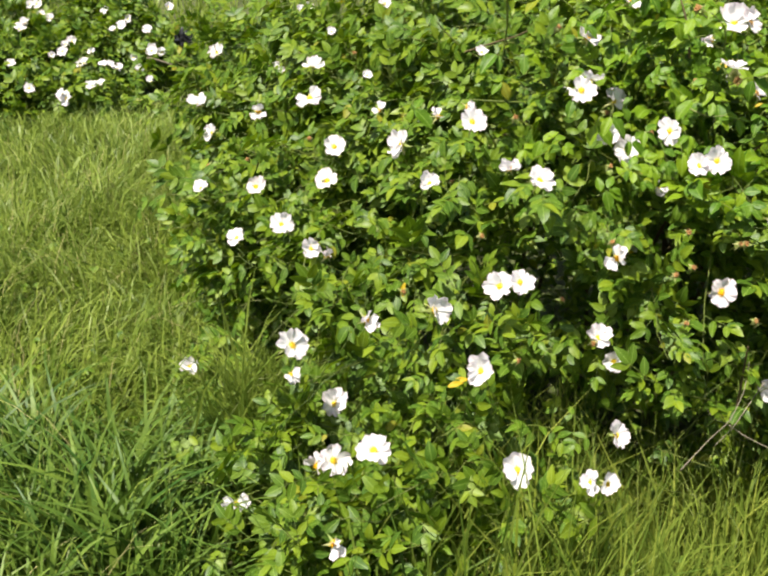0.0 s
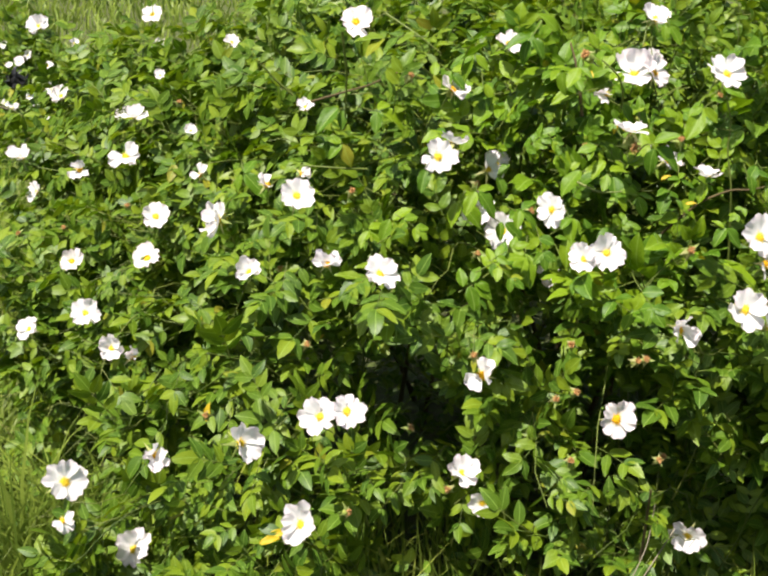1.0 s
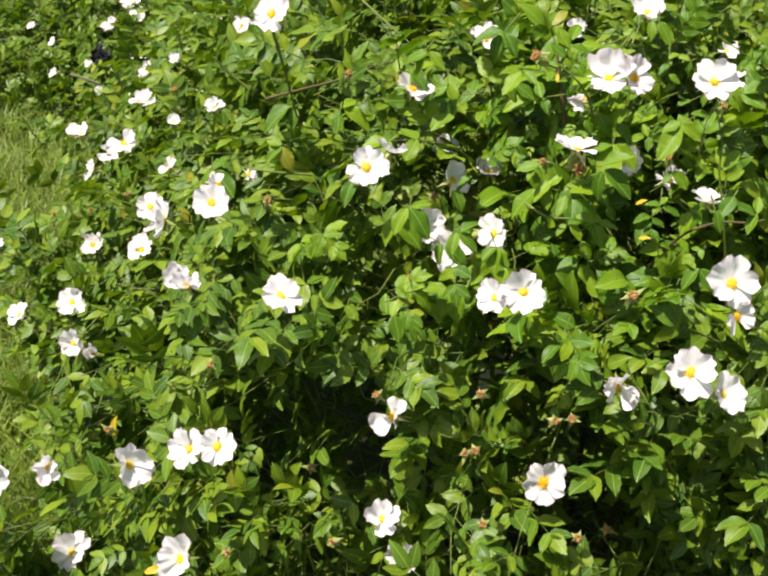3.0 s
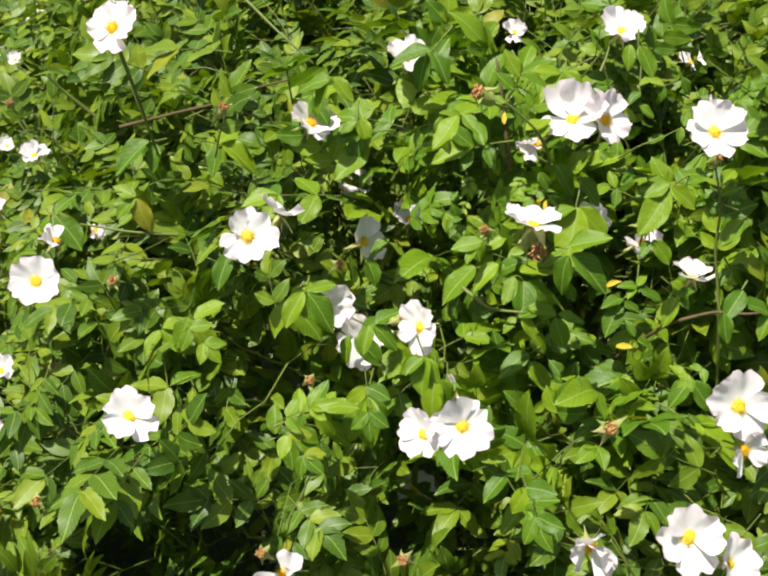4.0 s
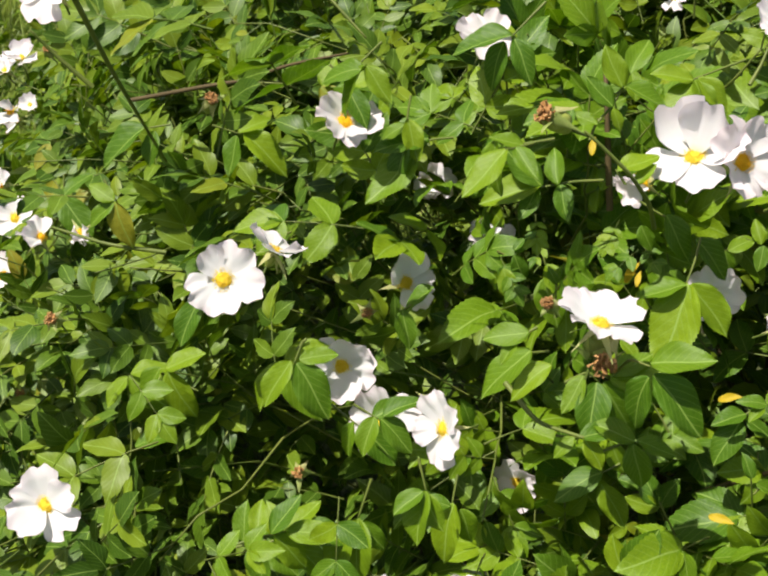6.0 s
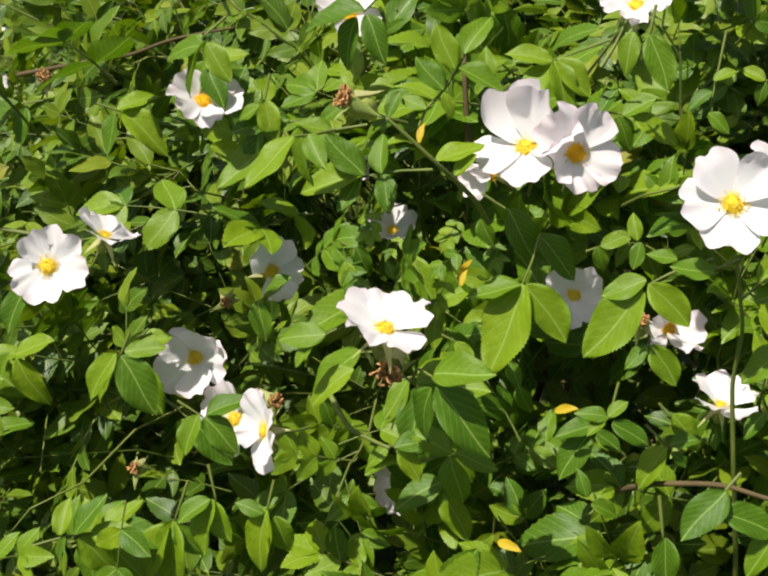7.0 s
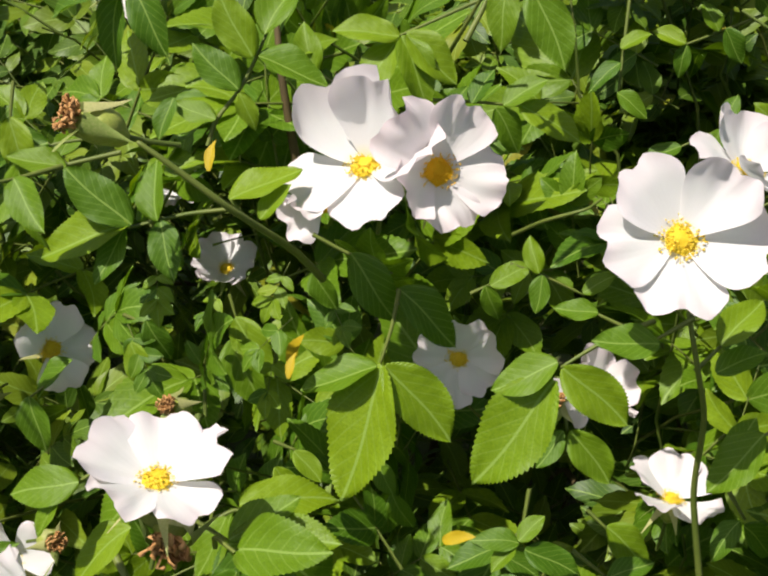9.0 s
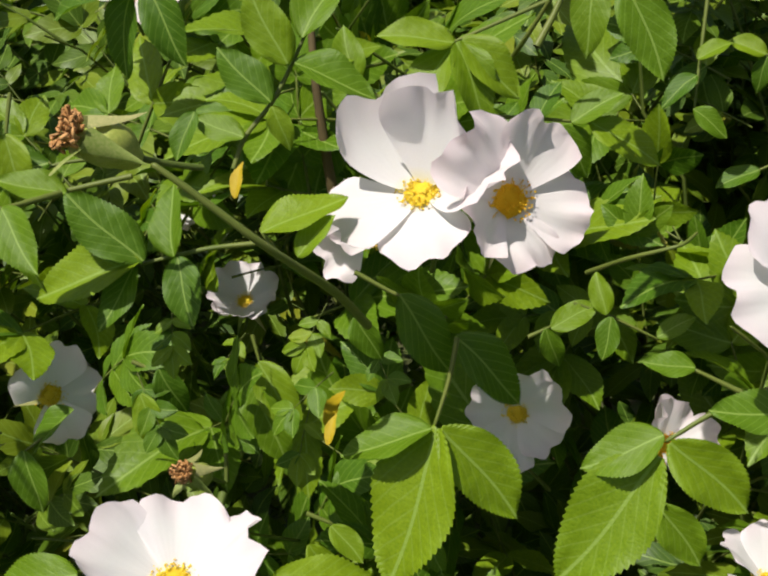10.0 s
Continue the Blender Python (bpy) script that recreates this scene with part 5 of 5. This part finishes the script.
under("twig", stems.mesh("twig", (STEM,)), bush_left, kind="stuff")
foliage("foliage", base, along, normal, size, bush_left, LEAF, shapes=PLAIN_LEAVES)


def canes(thing, heart, radius, count):
    """Woody canes from the root to the crown, one part each."""
    for k in range(count):
        d = unit(np.array((rng.normal() * 0.8, rng.normal() * 0.8, rng.uniform(0.15, 1.0))))
        end = heart + d * radius(d[None])[0] * rng.uniform(0.45, 0.68)
        foot = np.array((heart[0] + rng.normal() * 0.22, heart[1] + rng.normal() * 0.22, 0))
        foot[2] = soil(foot[0], foot[1]) - 0.03
        top = np.array(((foot[0] * 2 + end[0]) / 3, (foot[1] * 2 + end[1]) / 3, max(end[2], 0.35) + rng.uniform(0.0, 0.1)))
        pile = Pile()
        tube(pile, bezier(foot, top, end, 14), np.linspace(0.0065, 0.0022, 14), 6)
        under("cane", pile.mesh("cane", (CANE if k % 3 else STEM,)), thing)


canes(bush, HEART, main_radius, 34)
canes(bush_left, LEFT_HEART, left_radius, 10)


# ---- grass ----
def meadow(name, count, xs, ys, tall, wide, material, label, lean=0.5, segments=4, under_bush=False, shade_gap=0.0, soft=True, bunch=0.0):
    x, y = rng.uniform(*xs, count), rng.uniform(*ys, count)
    if soft:  # thinning out all round instead of ending at a line
        x, y = rng.normal(sum(xs) / 2, (xs[1] - xs[0]) / 3, count), rng.normal(sum(ys) / 2, (ys[1] - ys[0]) / 3, count)
    clump = np.array([noise.noise(Vector((a * 2.2, b * 2.2, 5))) + 0.6 * noise.noise(Vector((a * 9, b * 9, 1))) for a, b in zip(x, y)])
    p = np.stack([x, y, soil(x, y) - 0.01], 1)
    ok = np.ones(count, bool)
    for heart, radius, inside in ((HEART, main_radius, 0.86), (LEFT_HEART, left_radius, 0.75)):
        flat = p - (*heart[:2], 0)
        flat[:, 2] = -0.10
        dist = np.linalg.norm(flat, axis=1)
        ok &= under_bush | (dist > radius(unit(flat)) * (inside + 0.12 * rng.uniform(size=count)))
    # the light grass thins out where broad tufts grow
    tuft = np.exp(-(((x + 0.36) / 0.38) ** 2) - ((y - 1.62) / 0.30) ** 2)
    ok &= rng.uniform(size=count) > shade_gap * tuft
    if bunch:  # separate tufts with bare gaps between them
        tufts = np.array([noise.noise(Vector((a * 8, b * 8, 3))) for a, b in zip(x, y)])
        ok &= tufts > rng.uniform(-bunch, bunch, count)
    p, clump = p[ok], clump[ok]
    k = len(p)
    h = tall * (0.5 + 0.5 * rng.uniform(size=k)) * np.clip(1 + 0.75 * clump, 0.35, 1.8)
    bear = np.array([5 * noise.noise(Vector((a * 1.6, b * 1.6, 9))) for a, b, _ in p]) + rng.normal(size=k) * 1.3 + 0.6
    lean_by = h * lean * rng.uniform(0.1, 1.0, k)
    drift = np.stack([np.cos(bear), np.sin(bear) - 0.1, 0 * bear], 1) * lean_by[:, None]
    turn = bear + rng.normal(size=k) * 0.8
    side = np.stack([-np.sin(turn), np.cos(turn), 0 * turn], 1)
    w = wide * rng.uniform(0.6, 1.3, k)
    swing = rng.normal(size=(k, 1)) * 0.10 * h[:, None] * side
    rows = []
    for i in range(segments + 1):
        q = i / segments
        c = p + drift * q**2.2 + swing * math.sin(4 * q)
        c = c + np.stack([0 * h, 0 * h, h * (q - 0.42 * lean * q**3)], 1)
        half = w * (1 - q**1.6) * 0.5
        if i < segments:
            rows += [c - side * half[:, None], c + side * half[:, None]]
        else:
            rows += [c]
    verts = np.stack(rows, 1)
    tris = []
    for i in range(segments - 1):
        a = 2 * i
        tris += [(a, a + 1, a + 3), (a, a + 3, a + 2)]
    tris += [(2 * segments - 2, 2 * segments - 1, 2 * segments)]
    pile = Pile()
    pile.many(verts, np.array(tris), np.full((verts.shape[1], 2), 0.3), np.zeros(len(tris), int))
    return tagged(new(name, pile.mesh(name, (material,))), label, "grass", kind="stuff")


meadow("grass", 42000, (-2.2, 1.5), (0.6, 4.2), 0.19, 0.0098, GRASS, "tall unmown meadow grass round the rose bushes", 0.95, 3, shade_gap=0.97)
meadow("grass", 17000, (-2.2, 1.5), (0.6, 4.2), 0.33, 0.0060, GRASS, "fine tall grass among the meadow round the rose bushes", 0.75, shade_gap=0.95)
meadow("grass", 38000, (-4.2, 0.6), (2.6, 7.4), 0.26, 0.009, GRASS, "tall unmown meadow grass beyond the rose bushes", 0.8, segments=3)
meadow("grass", 12000, (-9.0, 1.0), (7.0, 18.0), 0.34, 0.022, GRASS, "distant tall meadow grass beyond the rose bushes", 0.8, segments=3)
meadow("grass", 14000, (-7.0, 7.0), (-4.0, 10.0), 0.22, 0.013, GRASS, "wide meadow of tall unmown grass", 0.9, segments=3)
meadow("grass", 12000, (0.46, 1.66), (1.02, 1.80), 0.40, 0.0080, GRASS, "bright grass growing in under the rose bush", 0.32, under_bush=True)
meadow("broad_grass", 3600, (-0.85, -0.25), (1.2, 1.95), 0.36, 0.015, BROAD, "dark tufts of broad-bladed grass beside the rose bush", 0.75, segments=7, soft=False, bunch=0.12)
meadow("grass", 850, (-0.30, -0.13), (1.74, 2.0), 0.54, 0.0085, GRASS, "tall pale tuft of grass in a notch of the rose bush", 0.5, 5, under_bush=True, soft=False)
# second layer in the sunlit tone, to brighten this patch by colour
meadow("grass", 5000, (0.46, 1.66), (1.02, 1.80), 0.41, 0.0070, GRASS_SUNLIT, "yellow-green grass under the rose bush, sunlight put into its colour", 0.4, under_bush=True)
meadow("grass_stalk", 2600, (-2.2, 1.4), (0.7, 5.0), 0.36, 0.0028, STALK, "pale dry flowering stalks among meadow grass", 0.7)


def herbs(count, xs, ys):
    """Low broad-leaved herbs among the grass."""
    x, y = rng.uniform(*xs, count), rng.uniform(*ys, count)
    thick = np.array([noise.noise(Vector((a * 3, b * 3, 2))) for a, b in zip(x, y)])
    ok = thick > rng.uniform(-0.35, 0.45, count)
    x, y = x[ok], y[ok]
    k = len(x)
    pos = np.stack([x, y, soil(x, y) + rng.uniform(0.03, 0.15, k)], 1)
    out = unit(rng.normal(size=(k, 3)) * (1, 1, 0.3))
    up = unit(rng.normal(size=(k, 3)) * 0.45 + (0, 0, 1))
    frames = leaf_frames(pos, out, up, rng.uniform(0.02, 0.05, k))
    v, t, u, m = compound_leaf(1, 4, False, 99, 2)
    pile = Pile()
    pile.many(np.einsum("kij,nj->kni", frames, v) + pos[:, None], t, u, m)
    return tagged(new("herb", pile.mesh("herb", (LEAF, STEM))), "low green herbs among the meadow grass", "herb", kind="stuff")


herbs(5500, (-1.8, 1.4), (0.8, 3.2))


# ---- small things ----
def scrap():
    """A crumpled black scrap."""
    r = np.random.default_rng(3)
    pile = Pile()
    for k in range(7):
        n = 6
        q = np.linspace(0, 1, n)
        a = unit(r.normal(size=3))
        side = unit(np.cross(a, r.normal(size=3)))
        line = (q[:, None] - 0.5) * a * 0.05 + r.normal(size=(n, 3)) * 0.006
        wide = 0.012 * np.sin(np.pi * (0.1 + 0.8 * q))[:, None]
        rows = np.stack([line - side * wide, line + np.cross(a, side) * 0.004, line + side * wide], 1).reshape(-1, 3)
        tris = []
        for i in range(n - 1):
            for j in range(2):
                p = i * 3 + j
                tris += [(p, p + 1, p + 4), (p, p + 4, p + 3)]
        pile.add(rows, tris)
    ob = new("scrap", pile.mesh("scrap", (DARK,)))
    ob.location = (-0.581, 2.855, 0.807)
    return tagged(ob, "small crumpled black scrap caught in the rose twigs", "scrap")


scrap()
